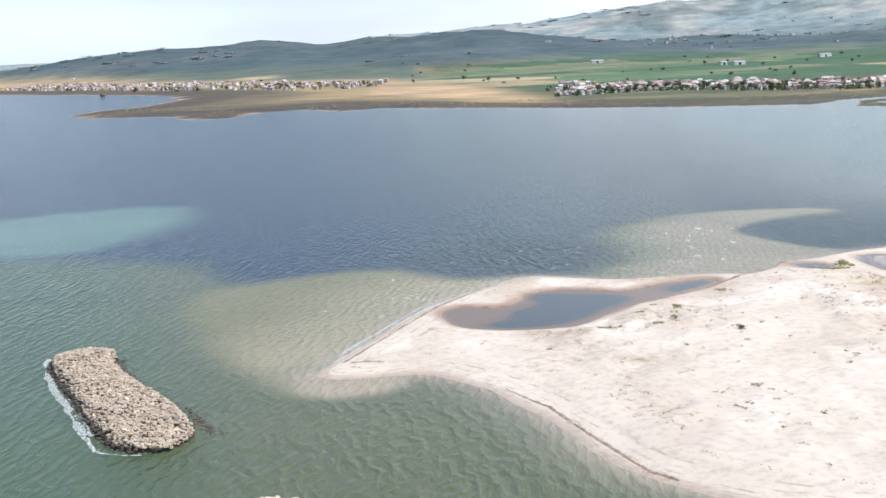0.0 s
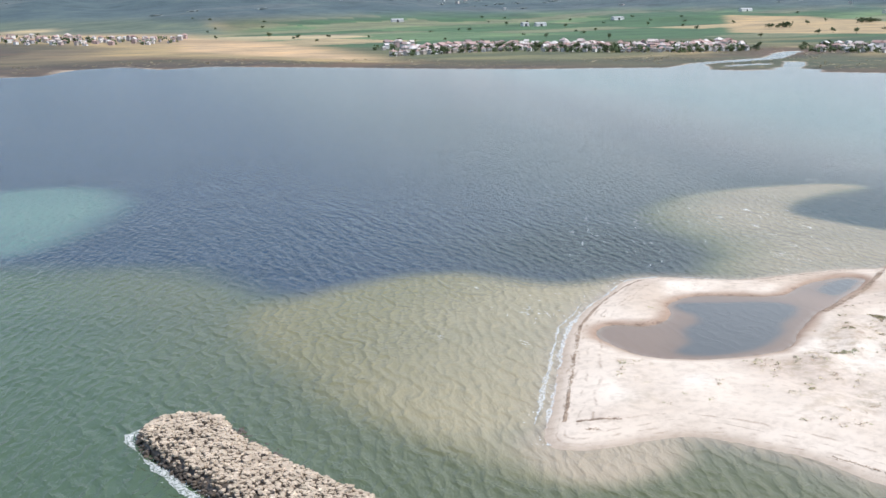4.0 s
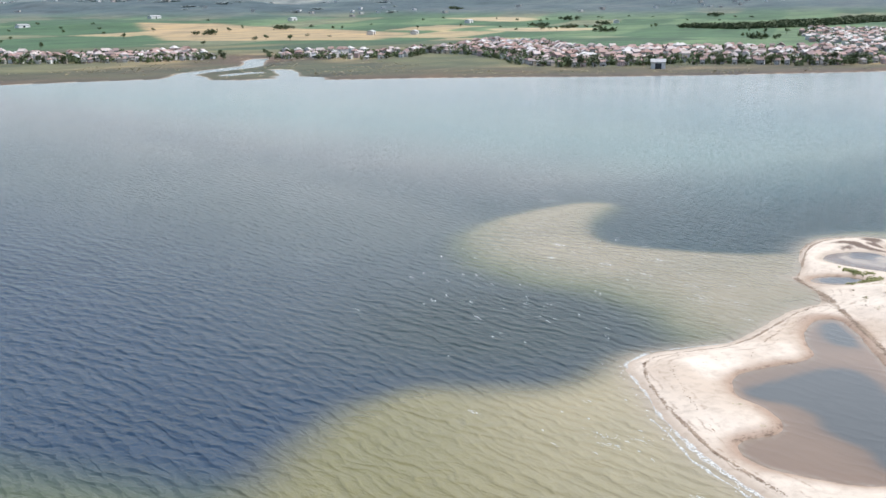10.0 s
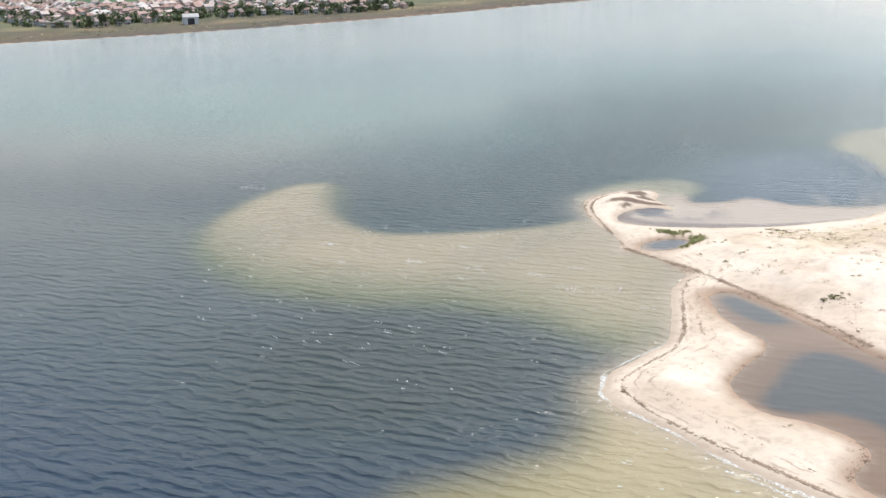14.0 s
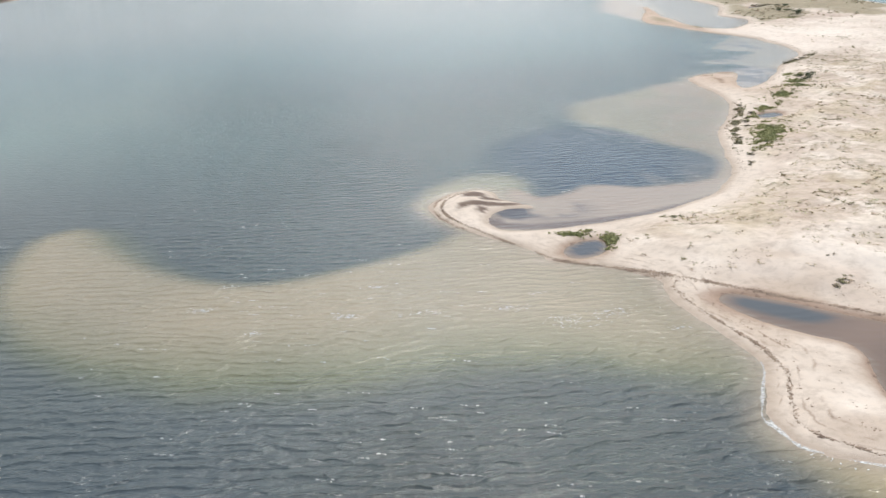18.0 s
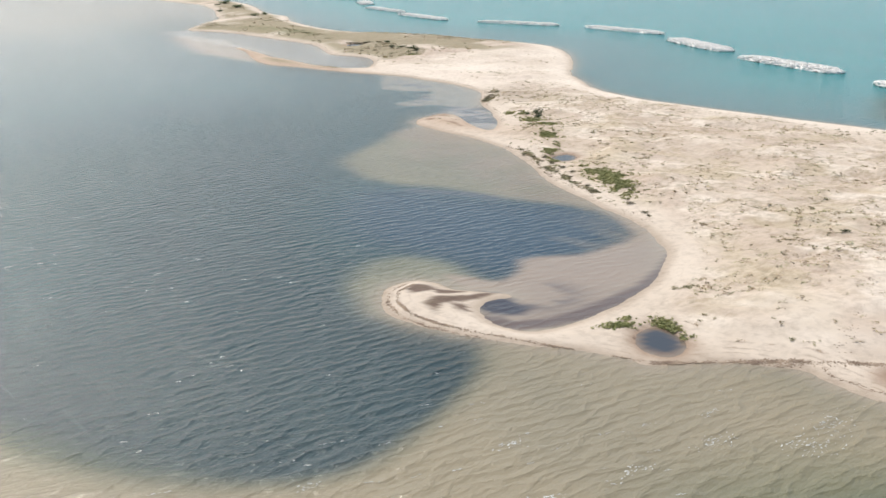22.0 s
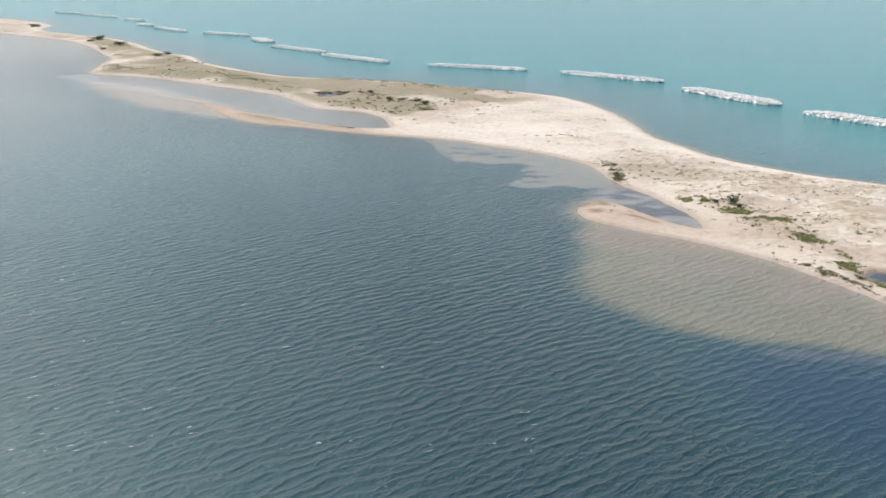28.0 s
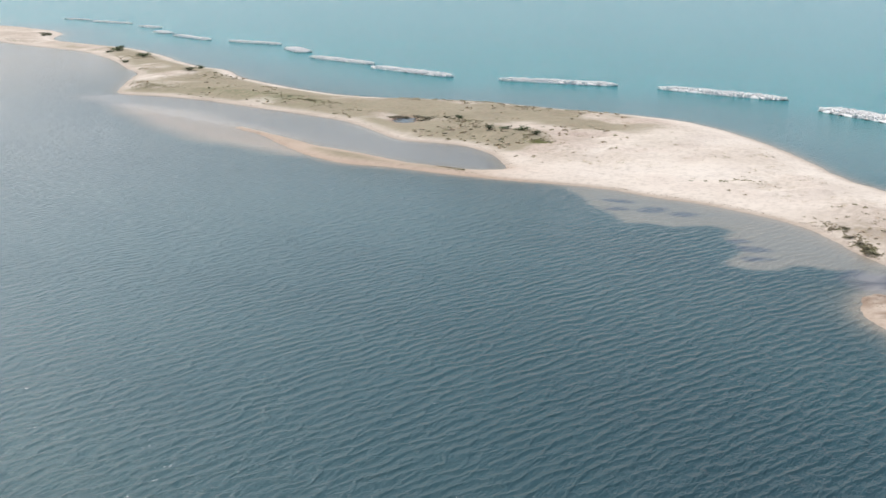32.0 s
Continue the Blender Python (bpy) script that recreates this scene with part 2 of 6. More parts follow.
SIDE_CREEK = [(310, 680), (322, 690), (334, 708), (353, 744)]
PATCH = [(-200, 285), (-121, 303), (-100, 321), (-82, 324), (-72, 311), (-69, 292), (-71, 274), (-76, 258), (-82, 243), (-105, 240), (-200, 250)]
HOOK_SHOAL = [(111.5, 211.5), (114.2, 206.5), (113.2, 202), (109.4, 199.8), (105, 199.6), (100, 200.6), (92, 201), (88, 212), (96, 219), (103, 216.5), (107, 215)]
COVE_SHOAL = [(105, 202.5), (101, 201.2), (96.5, 200), (97.5, 196), (101.8, 192), (101.5, 188.5), (98.8, 184.5), (97.4, 180), (98.4, 175), (100.5, 170.5), (105, 166.3), (112, 164), (108, 160), (100, 164), (90, 170), (78, 190), (76, 210), (88, 212), (94, 205)]
BANK_TIP = [(197, 139), (188, 152), (177, 170), (171, 174.5), (160, 177.5), (148.6, 176.6), (140, 172), (132.7, 171), (126, 167.5), (119, 164.5), (110, 163.5), (112, 158), (129, 151), (150, 138), (190, 132)]
COVE_DEEP = [(97, 199), (97, 180), (103, 167), (113, 163), (122, 166), (131, 173), (142, 176), (150, 182), (140, 196), (124, 202), (112, 199), (104, 198)]
WEED_BEDS = [
    [(255, 98.8), (256.4, 93.8), (252.6, 92.2), (251, 95), (252.3, 98.4)], [(250, 97.6), (249.8, 94), (245.4, 93.8), (246, 97.4)],
    [(233.4, 107.8), (232.3, 105), (229.4, 106.2), (231, 108.8)], [(230.8, 110.8), (228.6, 108.6), (224.4, 109), (227.4, 113)],
    [(227.3, 116), (225.2, 113.7), (221.8, 113.3), (224.4, 117.3)], [(260.7, 101.2), (260.4, 97.3), (257.1, 97.6), (258.2, 100.8)],
    [(266.8, 94), (261.3, 91.8), (258.9, 93), (263, 94.7)], [(211.5, 118.5), (212.2, 113.4), (210.9, 110.9), (210, 114.9)],
    [(146, 177), (138, 171.5), (130, 169.5), (127, 171), (136, 174), (143, 179)]]
STRIP_SHOAL = [(470, 66), (432, 64), (390, 74), (350, 88), (345, 99), (382, 98), (421, 89), (455, 76)]
STRIP_POOL = [(297, 82), (315, 66), (340, 61), (384, 47), (457, 42), (495, 48), (500, 66), (470, 70), (395, 79), (371, 82), (340, 86), (305, 88)]
TIP_POOL = [(176, 131), (187, 131), (207, 123), (212, 112), (203, 108), (184, 121)]
TIP_SHOAL = [(-22, 142), (-20.5, 132), (-15, 128.5), (-7, 131), (-3, 137), (-8, 141), (-14, 147)]
BEND_SHOAL = [(284, 84), (272.5, 94), (266.3, 97.6), (255, 104.7), (252, 109), (247.6, 105.1), (244.4, 105.1), (241, 100), (236, 101), (233.8, 107.8), (228.5, 112.6), (227.6, 121), (221.5, 121), (217.8, 115), (213.2, 114.2), (205, 112), (212, 98), (236, 80)]
SEA = [(-600, -400), (-40, 40), (20, 95), (60, 84), (130, 72), (200, 70), (250, 36), (300, -6), (420, 8), (620, -50), (860, -110), (980, -150), (1500, -350), (4900, -1100), (4900, -4900), (-600, -4900)]


def inside(outline, x, y):
    """Signed distance to an outline in metres, positive inside."""
    a = np.array(outline, float)
    b = np.roll(a, -1, 0)
    best, odd = np.full(x.shape, 1e18), np.zeros(x.shape, bool)
    for (ax, ay), (bx, by) in zip(a, b):
        dx, dy = bx - ax, by - ay
        k = np.clip(((x - ax) * dx + (y - ay) * dy) / (dx * dx + dy * dy), 0, 1)
        best = np.minimum(best, (x - ax - k * dx) ** 2 + (y - ay - k * dy) ** 2)
        if ay != by:
            odd ^= ((ay > y) != (by > y)) & (x < ax + (y - ay) / (by - ay) * dx)
    return np.where(odd, 1, -1) * np.sqrt(best)


def near_line(points, x, y):
    """Distance to an open line in metres."""
    best = np.full(x.shape, 1e18)
    for (ax, ay), (bx, by) in zip(points, points[1:]):
        dx, dy = bx - ax, by - ay
        k = np.clip(((x - ax) * dx + (y - ay) * dy) / (dx * dx + dy * dy), 0, 1)
        best = np.minimum(best, (x - ax - k * dx) ** 2 + (y - ay - k * dy) ** 2)
    return np.sqrt(best)


def rounded(points, times=2):
    """Cuts the corners of a closed outline."""
    a = np.array(points, float)
    for _ in range(times):
        b = np.roll(a, -1, 0)
        a = np.stack([0.78 * a + 0.22 * b, 0.22 * a + 0.78 * b], 1).reshape(-1, 2)
    return a


TABLE = np.random.RandomState(7).rand(256, 256)


def value_noise(x, y):
    xi, yi = np.floor(x).astype(int), np.floor(y).astype(int)
    u, v = x - xi, y - yi
    u, v = u * u * (3 - 2 * u), v * v * (3 - 2 * v)
    g = lambda i, j: TABLE[(xi + i) % 256, (yi + j) % 256]
    return (g(0, 0) * (1 - u) + g(1, 0) * u) * (1 - v) + (g(0, 1) * (1 - u) + g(1, 1) * u) * v


def wander(x, y, size, octaves=4, seed=0.0):
    """Fractal noise from -1 to 1 whose largest features are size metres."""
    total, weight, amount = 0.0, 0.0, 1.0
    for k in range(octaves):
        f = 2.0**k / size
        total = total + amount * value_noise(x * f + 17.3 * k + seed, y * f + 5.1 * k + seed * 1.7)
        weight, amount = weight + amount, amount * 0.52
    return 2 * total / weight - 1


def ease(lo, hi, v):
    t = np.clip((v - lo) / (hi - lo), 0, 1)
    return t * t * (3 - 2 * t)


def steps(*runs):
    """Grid lines from runs of (start, end, spacing); the spacing may grow to a second one."""
    out = []
    for start, end, a, b in runs:
        count = max(2, int(round(abs(end - start) / ((a + b) / 2))))
        t = np.linspace(0, 1, count, endpoint=False)
        out.append(start + (end - start) * (t * (a + (b - a) * t / 2) / ((a + b) / 2)))
    return np.concatenate(out + [[runs[-1][1]]])


SPIT = rounded(SPIT_WEST + SPIT_COVE + SPIT_FAR + SPIT_SEA, 1)
POND_LINE = rounded(POND)


def spit_distance(x, y):
    d = np.full(x.shape, -60.0)
    near = (x > -80) & (x < 1060) & (y > -230) & (y < 280)
    d[near] = inside(SPIT, x[near], y[near])
    return d


def pond_depth(x, y):
    """How far inside a pond of the spit a place lies, in metres."""
    d = inside(POND_LINE, x, y) + 0.5 * wander(x, y, 5, 3, 3.0)
    for cx, cy, a, b, turn in ((69.8, 200.3, 3.6, 2.2, -0.71), (146.5, 139, 3.0, 2.0, -0.93), (369.5, 37.4, 6.0, 3.2, -0.81)):
        u = (x - cx) * math.cos(turn) + (y - cy) * math.sin(turn)
        v = -(x - cx) * math.sin(turn) + (y - cy) * math.cos(turn)
        d = np.maximum(d, (1 - np.sqrt((u / a) ** 2 + (v / b) ** 2)) * min(a, b) + 0.25 * wander(x, y, 2.0, 2, 5.0))
    return d


def hill_top(x, y):
    """Height of the hills behind the plain: a low near ridge and a high one far behind."""
    az = np.degrees(np.arctan2(x, y))
    r = np.hypot(x, y) + 170 * wander(x, y, 600, 3, 9.0)
    near = np.interp(az, [-60, -25, -18, -13, -9, -6, -3, 2, 6, 10, 22, 60], [80, 88, 104, 80, 88, 70, 86, 92, 78, 60, 54, 44])
    far = np.interp(az, [-60, -22, -7, -4, -2, 0, 3, 5, 8, 12, 18, 25, 32, 60, 90], [40, 45, 70, 112, 140, 136, 150, 168, 205, 245, 270, 290, 300, 260, 150])
    ridge = near * np.exp(-(((r - 2950) / 480) ** 2)) * (0.86 + 0.55 * wander(x, y, 420, 5, 19.0))
    back = far * ease(3050, 4500, r) * (1 + 0.22 * wander(x, y, 620, 6, 29.0))
    return np.maximum(ridge, back) + 7 * ease(1500, 2300, r) * (1 + wander(x, y, 260, 4, 2.0))


def ground_height(x, y):
    d = spit_distance(x, y)
    dn = d + 0.6 + 0.5 * wander(x, y, 6, 3) * ease(-6, -1, d)
    dune = ease(1.5, 16, dn)
    z = 0.75 * (1 - np.exp(-np.maximum(dn, 0) / 3.2)) + dune * (0.6 + 0.95 * wander(x, y, 22, 4, 4.0) + 0.5 * (1 - np.abs(wander(x * 0.6 + y * 0.5, y * 0.9 - x * 0.5, 12, 3, 7.0)) * 3.0) + 0.30 * wander(x, y, 3.5, 3, 8.0))
    z = np.where(dn > 0, np.maximum(z, 0.05 + 0.03 * np.minimum(dn, 6)), np.maximum(-2.2, dn * 0.16))
    p = pond_depth(x, y)
    z = np.where(dn > 0, z + (np.minimum(z, 0.16 + 0.10 * wander(x, y, 5, 3, 9.5)) - z) * 0.85 * ease(-8, -0.8, p), z)
    z = np.where(p > -2.5, z + (np.minimum(z, -0.30) - z) * ease(-1.4, 0.9, p), z)
    m = inside(MAINLAND, x, y) + 3.5 * wander(x, y, 60, 3, 6.0)
    creek = np.minimum(near_line(CREEK, x, y) - 8, np.minimum(near_line(SIDE_CREEK, x, y) - 6, near_line([(294, 720), (308, 728), (324, 732)], x, y) - 7)) + 3 * wander(x, y, 30, 3, 66.0)
    m = np.minimum(m, creek)
    land = 0.9 * (1 - np.exp(-np.maximum(m, 0) / 18)) + 0.0042 * np.clip(m, 0, 1700) + 0.5 * wander(x, y, 120, 3) * ease(30, 200, m) + hill_top(x, y) * ease(300, 900, m)
    return np.where(m > 0, np.maximum(z, land + 0.05), np.maximum(z, np.maximum(m * 0.05, -2.2))), dn, p, m


def grid_mesh(name, xs, ys, z, colours, material):
    """One sheet over the grid lines, with a colour for each corner point."""
    nx, ny = len(xs), len(ys)
    gx, gy = np.meshgrid(xs, ys)
    me = bpy.data.meshes.new(name)
    me.vertices.add(nx * ny)
    me.vertices.foreach_set("co", np.stack([gx.ravel(), gy.ravel(), np.ravel(z)], 1).astype(np.float32).ravel())
    i = (np.arange(ny - 1)[:, None] * nx + np.arange(nx - 1)[None]).ravel()
    quads = np.stack([i, i + 1, i + nx + 1, i + nx], 1).astype(np.int32)
    me.loops.add(quads.size)
    me.loops.foreach_set("vertex_index", quads.ravel())
    me.polygons.add(len(quads))
    me.polygons.foreach_set("loop_start", np.arange(0, quads.size, 4, dtype=np.int32))
    me.update(calc_edges=True)
    me.polygons.foreach_set("use_smooth", np.ones(len(quads), bool))
    at = me.color_attributes.new("tone", "FLOAT_COLOR", "POINT")
    at.data.foreach_set("color", (colours if colours.shape[1] == 4 else np.c_[colours, np.zeros(len(colours))]).astype(np.float32).ravel())
    me.materials.append(material)
    return new(name, me)


def blend(colour, other, weight):
    return colour + (np.array(other) - colour) * weight[:, None]


# ---------------------------------------------------------------- ground: spit, sea bed, mainland and hills
g = Nodes("sand_and_soil")
at = g.coords()
tone = g.n.new("ShaderNodeVertexColor")
tone.layer_name = "tone"
n_big, n_mid, n_fine = g.noise(at, 0.06, 6), g.noise(at, 0.9, 6, 0.6), g.noise(at, 9.0, 4, 0.6)
speck = g.ramp(n_mid, "Fac", [(0.3, (0.70, 0.67, 0.64)), (0.52, (1, 1, 1)), (0.75, (1.06, 1.04, 1.0))])
stain = g.ramp(n_big, "Fac", [(0.3, (0.86, 0.84, 0.82)), (0.6, (1, 1, 1))])
m1 = g.mix((tone, "Color"), (speck, "Color"), 0.6, "MULTIPLY")
m2 = g.mix((m1, "Result"), (stain, "Color"), 0.8, "MULTIPLY")
# broad drifts of plants and bare soil, drawn out along the fields
drift_at = g.coords((0.8, 1.25, 1), radians(28))
drift = g.ramp(g.noise(drift_at, 0.017, 9, 0.7), "Fac", [(0.32, (0.55, 0.60, 0.62)), (0.5, (1, 1, 1)), (0.68, (1.40, 1.30, 1.12))])
inland_mask = g.n.new("ShaderNodeMapRange")
spot = g.n.new("ShaderNodeSeparateXYZ")
g.link(g.coords(), "Vector", spot, "Vector")
g.link(spot, "Y", inland_mask, "Value")
inland_mask.inputs["From Min"].default_value, inland_mask.inputs["From Max"].default_value = 330, 420
m3 = g.mix((m2, "Result"), (drift, "Color"), (inland_mask, "Result"), "MULTIPLY")
# low dry plants speckling the dunes, where the tone's alpha says so
fleck_noise = g.noise(g.coords((1.0, 0.75, 0.2), 0.5), 0.75, 6, 0.72)
fleck = g.ramp(fleck_noise, "Fac", [(0.45, (0, 0, 0)), (0.60, (0.85, 0.85, 0.85))])
cover = g.mix((0, 0, 0), (fleck, "Color"), (tone, "Alpha"))
tint = g.ramp(g.noise(at, 0.35, 4), "Fac", [(0.36, (0.36, 0.265, 0.195)), (0.52, (0.39, 0.305, 0.205)), (0.66, (0.26, 0.215, 0.145))])
m4 = g.mix((m3, "Result"), (tint, "Color"), (cover, "Result"))
# thin broken tide lines along the shore, and damp ragged margins round the ponds
shore = g.n.new("ShaderNodeVertexColor")
shore.layer_name = "shore"
reach = g.n.new("ShaderNodeSeparateColor")
g.link(shore, "Color", reach, "Color")


def strayed(channel, wobble, size, lo, hi):
    """A distance from the attribute, strayed by noise, brought to 0..1."""
    move = g.n.new("ShaderNodeMath")
    move.operation = "MULTIPLY_ADD"
    g.link(g.noise(at, size, 5, 0.6), "Fac", move, 0)
    move.inputs[1].default_value = wobble
    g.link(reach, channel, move, 2)
    span = g.n.new("ShaderNodeMapRange")
    g.link(move, "Value", span, "Value")
    span.inputs["From Min"].default_value, span.inputs["From Max"].default_value = lo + wobble / 2, hi + wobble / 2
    return span


stops = [(0.0, (0, 0, 0))]
for middle, half in ((1.1, 0.16), (2.0, 0.26), (3.1, 0.18), (4.6, 0.3)):
    stops += [((middle - half) / 8, (0, 0, 0)), (middle / 8, (1, 1, 1)), ((middle + half) / 8, (0, 0, 0))]
tide = g.ramp(strayed("Red", 1.6, 0.30, 0.0, 8.0), "Result", stops)
gate = g.ramp(g.noise(at, 0.42, 5, 0.65), "Fac", [(0.47, (0, 0, 0)), (0.60, (0.65, 0.65, 0.65))])
broken = g.mix((tide, "Color"), (gate, "Color"), 1.0, "MULTIPLY")
lined = g.mix((0, 0, 0), (broken, "Result"), (reach, "Blue"))
m5 = g.mix((m4, "Result"), (0.27, 0.185, 0.13), (lined, "Result"))
damp_edge = g.ramp(strayed("Green", 2.4, 0.5, -4.0, 1.0), "Result", [(0.25, (0, 0, 0)), (0.62, (0.45, 0.45, 0.45)), (0.78, (0.9, 0.9, 0.9))])
m6 = g.mix((m5, "Result"), (0.31, 0.215, 0.155), (damp_edge, "Color"))
wrack = g.ramp(strayed("Green", 1.4, 0.8, -2.0, 1.0), "Result", [(0.42, (0, 0, 0)), (0.55, (1, 1, 1)), (0.68, (0, 0, 0))])
torn = g.mix((wrack, "Color"), (g.ramp(g.noise(at, 0.7, 5, 0.7), "Fac", [(0.50, (0, 0, 0)), (0.60, (0.9, 0.9, 0.9))]), "Color"), 1.0, "MULTIPLY")
m7 = g.mix((m6, "Result"), (0.15, 0.095, 0.07), (torn, "Result"))
g.link(m7, "Result", g.bsdf, "Base Color")
g.bsdf.inputs["Roughness"].default_value = 0.9
g.bump(n_fine, "Fac", 0.5, 0.12)
mat_ground = g.mat

xs = steps((-4900, -700, 160, 60), (-700, -100, 40, 12), (-100, -24, 8, 1.5), (-24, -19, 0.9, 0.7), (-19, 106, 0.62, 0.62), (106, 110, 0.7, 1.0), (110, 215, 1.1, 1.3), (215, 430, 1.8, 2.4), (430, 900, 4, 6), (900, 1700, 9, 14), (1700, 4900, 25, 110))
ys = steps((-4900, -260, 300, 40), (-260, -100, 20, 5), (-100, 60, 3, 1.4), (60, 130, 0.9, 0.75), (130, 219, 0.62, 0.62), (219, 222, 0.8, 2), (222, 300, 3, 8), (300, 420, 10, 6), (420, 1000, 6, 6), (1000, 1700, 9, 14), (1700, 4900, 20, 60))
gx, gy = (a.ravel() for a in np.meshgrid(xs, ys))
gz, gd, gp, gm = ground_height(gx, gy)
tone_g = np.tile(np.array((0.665, 0.57, 0.482)), (len(gx), 1))
wet = 1 - ease(0.06, 0.34, gz)
tone_g = blend(tone_g, (0.40, 0.315, 0.245), wet * 0.75)
berm = ease(0.45, 1.0, 1 - np.abs(gd - 5.2 - 0.8 * wander(gx, gy, 18, 3, 27.0)) / 1.0) * (gy < 146) * (gx < 130)
tone_g = blend(tone_g, (0.50, 0.41, 0.34), berm * 0.45)
tone_g = blend(tone_g, (0.38, 0.27, 0.20), ease(-2.0, 0.5, gp) * 0.6)
scrub = ease(-0.3, 0.4, wander(gx, gy, 22, 5, 12.0) - 0.2 + 0.55 * ease(30, 90, gx)) * ease(4, 11, gd) * (1 - ease(-5, -2, gp))
tone_g = blend(tone_g, (0.50, 0.40, 0.325), scrub * (0.15 + 0.6 * ease(-0.3, 0.5, wander(gx, gy, 9, 4, 14.0))))
tone_g = blend(tone_g, (0.57, 0.455, 0.385), ease(0.1, 0.5, wander(gx, gy, 14, 4, 19.0)) * ease(3, 9, gd) * (0.3 + 0.5 * ease(40, 120, gx)))
tone_g = blend(tone_g, (0.80, 0.715, 0.625), ease(0.1, 0.45, wander(gx, gy, 12, 4, 18.0)) * ease(3, 8, gd) * 0.7)
bushy = ease(52, 72, gx) * ease(3.0, 8, gd) * (1 - ease(190, 235, gx)) * (1 - ease(-3.5, -1.5, gp)) * ease(-0.8, 0.0, wander(gx, gy, 16, 4, 29.0)) * np.where(gy < 84 - 0.1 * (gx - 150), 0.4, 1.0)
tone_g = blend(tone_g, (0.57, 0.455, 0.36), bushy * 0.4)
tone_g = blend(tone_g, (0.50, 0.42, 0.25), bushy * ease(0.0, 0.4, wander(gx, gy, 8, 4, 30.0)) * 0.35)
tone_g = blend(tone_g, (0.82, 0.735, 0.645), bushy * ease(0.05, 0.4, wander(gx * 0.6 + gy * 0.5, gy - gx * 0.4, 6, 4, 38.0)) * 0.7)
scrub = np.maximum(scrub, 0.85 * bushy)
alpha_g = np.clip(scrub * (0.35 + 0.65 * ease(-0.4, 0.4, wander(gx, gy, 6, 3, 25.0))), 0, 1)
flat = ease(-0.25, 0.25, wander(gx, gy, 10, 4, 47.0)) * ease(4, 14, gx) * (1 - ease(54, 62, gx)) * ease(172, 182, gy) * ease(1.2, 2.5, gd)
tone_g = blend(tone_g, (0.49, 0.385, 0.30), np.clip(flat, 0, 1) * 0.7)
margin = ease(-2.6, -0.2, gp + 1.5 * wander(gx, gy, 7, 3, 48.0)) * (gx < 58)
tone_g = blend(tone_g, (0.38, 0.265, 0.20), margin * 0.75)
damp = np.clip(np.exp(-(((gx - 190) / 18) ** 2 + ((gy - 130) / 7) ** 2)) + ease(275, 300, gx) * ease(74, 82, gy) * (gd > -2), 0, 1)
tone_g = blend(tone_g, (0.50, 0.37, 0.28), damp * 0.8)
# mainland colours, from the shore inland
edge = gm + 14 * wander(gx, gy, 90, 3, 31.0)
west = 1 - ease(60, 130, gx + 0.1 * (gy - 900))
wide = 1 + 2.0 * west * ease(80, -120, gx)
land = np.tile(np.array((0.085, 0.066, 0.05)), (len(gx), 1))
land = blend(land, (0.092, 0.084, 0.045), ease(10, 30, edge / wide) * (0.65 + 0.35 * wander(gx, gy, 50, 3, 21.0)))
land = blend(land, (0.115, 0.075, 0.05), ease(0.0, 0.3, wander(gx * 0.6, gy, 60, 4, 24.0)) * (1 - ease(40, 60, edge / wide)) * 0.8)
land = blend(land, (0.32, 0.24, 0.125), ease(34, 62, edge / wide) * np.clip(west + 0.85 * ease(-0.1, 0.35, wander(gx * 0.6, gy, 60, 4, 22.0)), 0, 1))
land = blend(land, (0.47, 0.33, 0.195), ease(70, 100, edge / wide) * west)
land = blend(land, (0.21, 0.16, 0.10), ease(0.1, 0.4, wander(gx * 0.5, gy, 90, 4, 26.0)) * ease(60, 90, edge) * west * 0.55)
land = blend(land, (0.105, 0.135, 0.10), ease(330, 560, edge + 60 * wander(gx, gy, 260, 3, 92.0)) * west)
land = blend(land, (0.10, 0.12, 0.06), ease(60, 110, edge) * (1 - west) * 0.7)
marsh = np.exp(-(((gx - 350) / 110) ** 2 + ((gy - 740) / 80) ** 2)) * (1 - ease(60, 110, edge))
land = blend(land, (0.075, 0.085, 0.05), np.clip(marsh * (1.2 + 0.7 * wander(gx, gy, 25, 3, 27.0)), 0, 1) * 0.95)
turn = radians(28)
fu, fv = gx * math.cos(turn) + gy * math.sin(turn), -gx * math.sin(turn) + gy * math.cos(turn)
cell = TABLE[(np.floor(fu / 260).astype(int)) % 256, (np.floor(fv / 95).astype(int)) % 256]
field = np.where(cell[:, None] < 0.5, np.array((0.055, 0.115, 0.052)), np.where(cell[:, None] < 0.74, np.array((0.105, 0.17, 0.08)), np.where(cell[:, None] < 0.93, np.array((0.16, 0.175, 0.10)), np.array((0.34, 0.27, 0.155)))))
inland = ease(330, 400, edge + 60 * (1 - west)) * ease(-260, -60, gx + 0.35 * (1400 - gy))
rows = 1 + 0.22 * wander(fu * 0.12, fv, 26, 3, 35.0) + 0.14 * wander(gx, gy, 70, 3, 36.0)
land = land * (1 - inland[:, None]) + field * rows[:, None] * inland[:, None]
band = inside([(470, 1060), (700, 1130), (900, 1010), (1010, 860), (960, 800), (880, 870), (700, 1010), (560, 1010)], gx, gy)
land = blend(land, (0.045, 0.085, 0.045), ease(-15, 15, band + 10 * wander(gx, gy, 60, 3, 37.0)) * 0.9)
straw = ease(-12, 12, inside([(600, 1330), (770, 1140), (980, 1290), (1010, 1860), (900, 1940)], gx, gy) + 8 * wander(gx, gy, 60, 3, 23.0))
land = blend(land, (0.40, 0.29, 0.165), straw * 0.9)
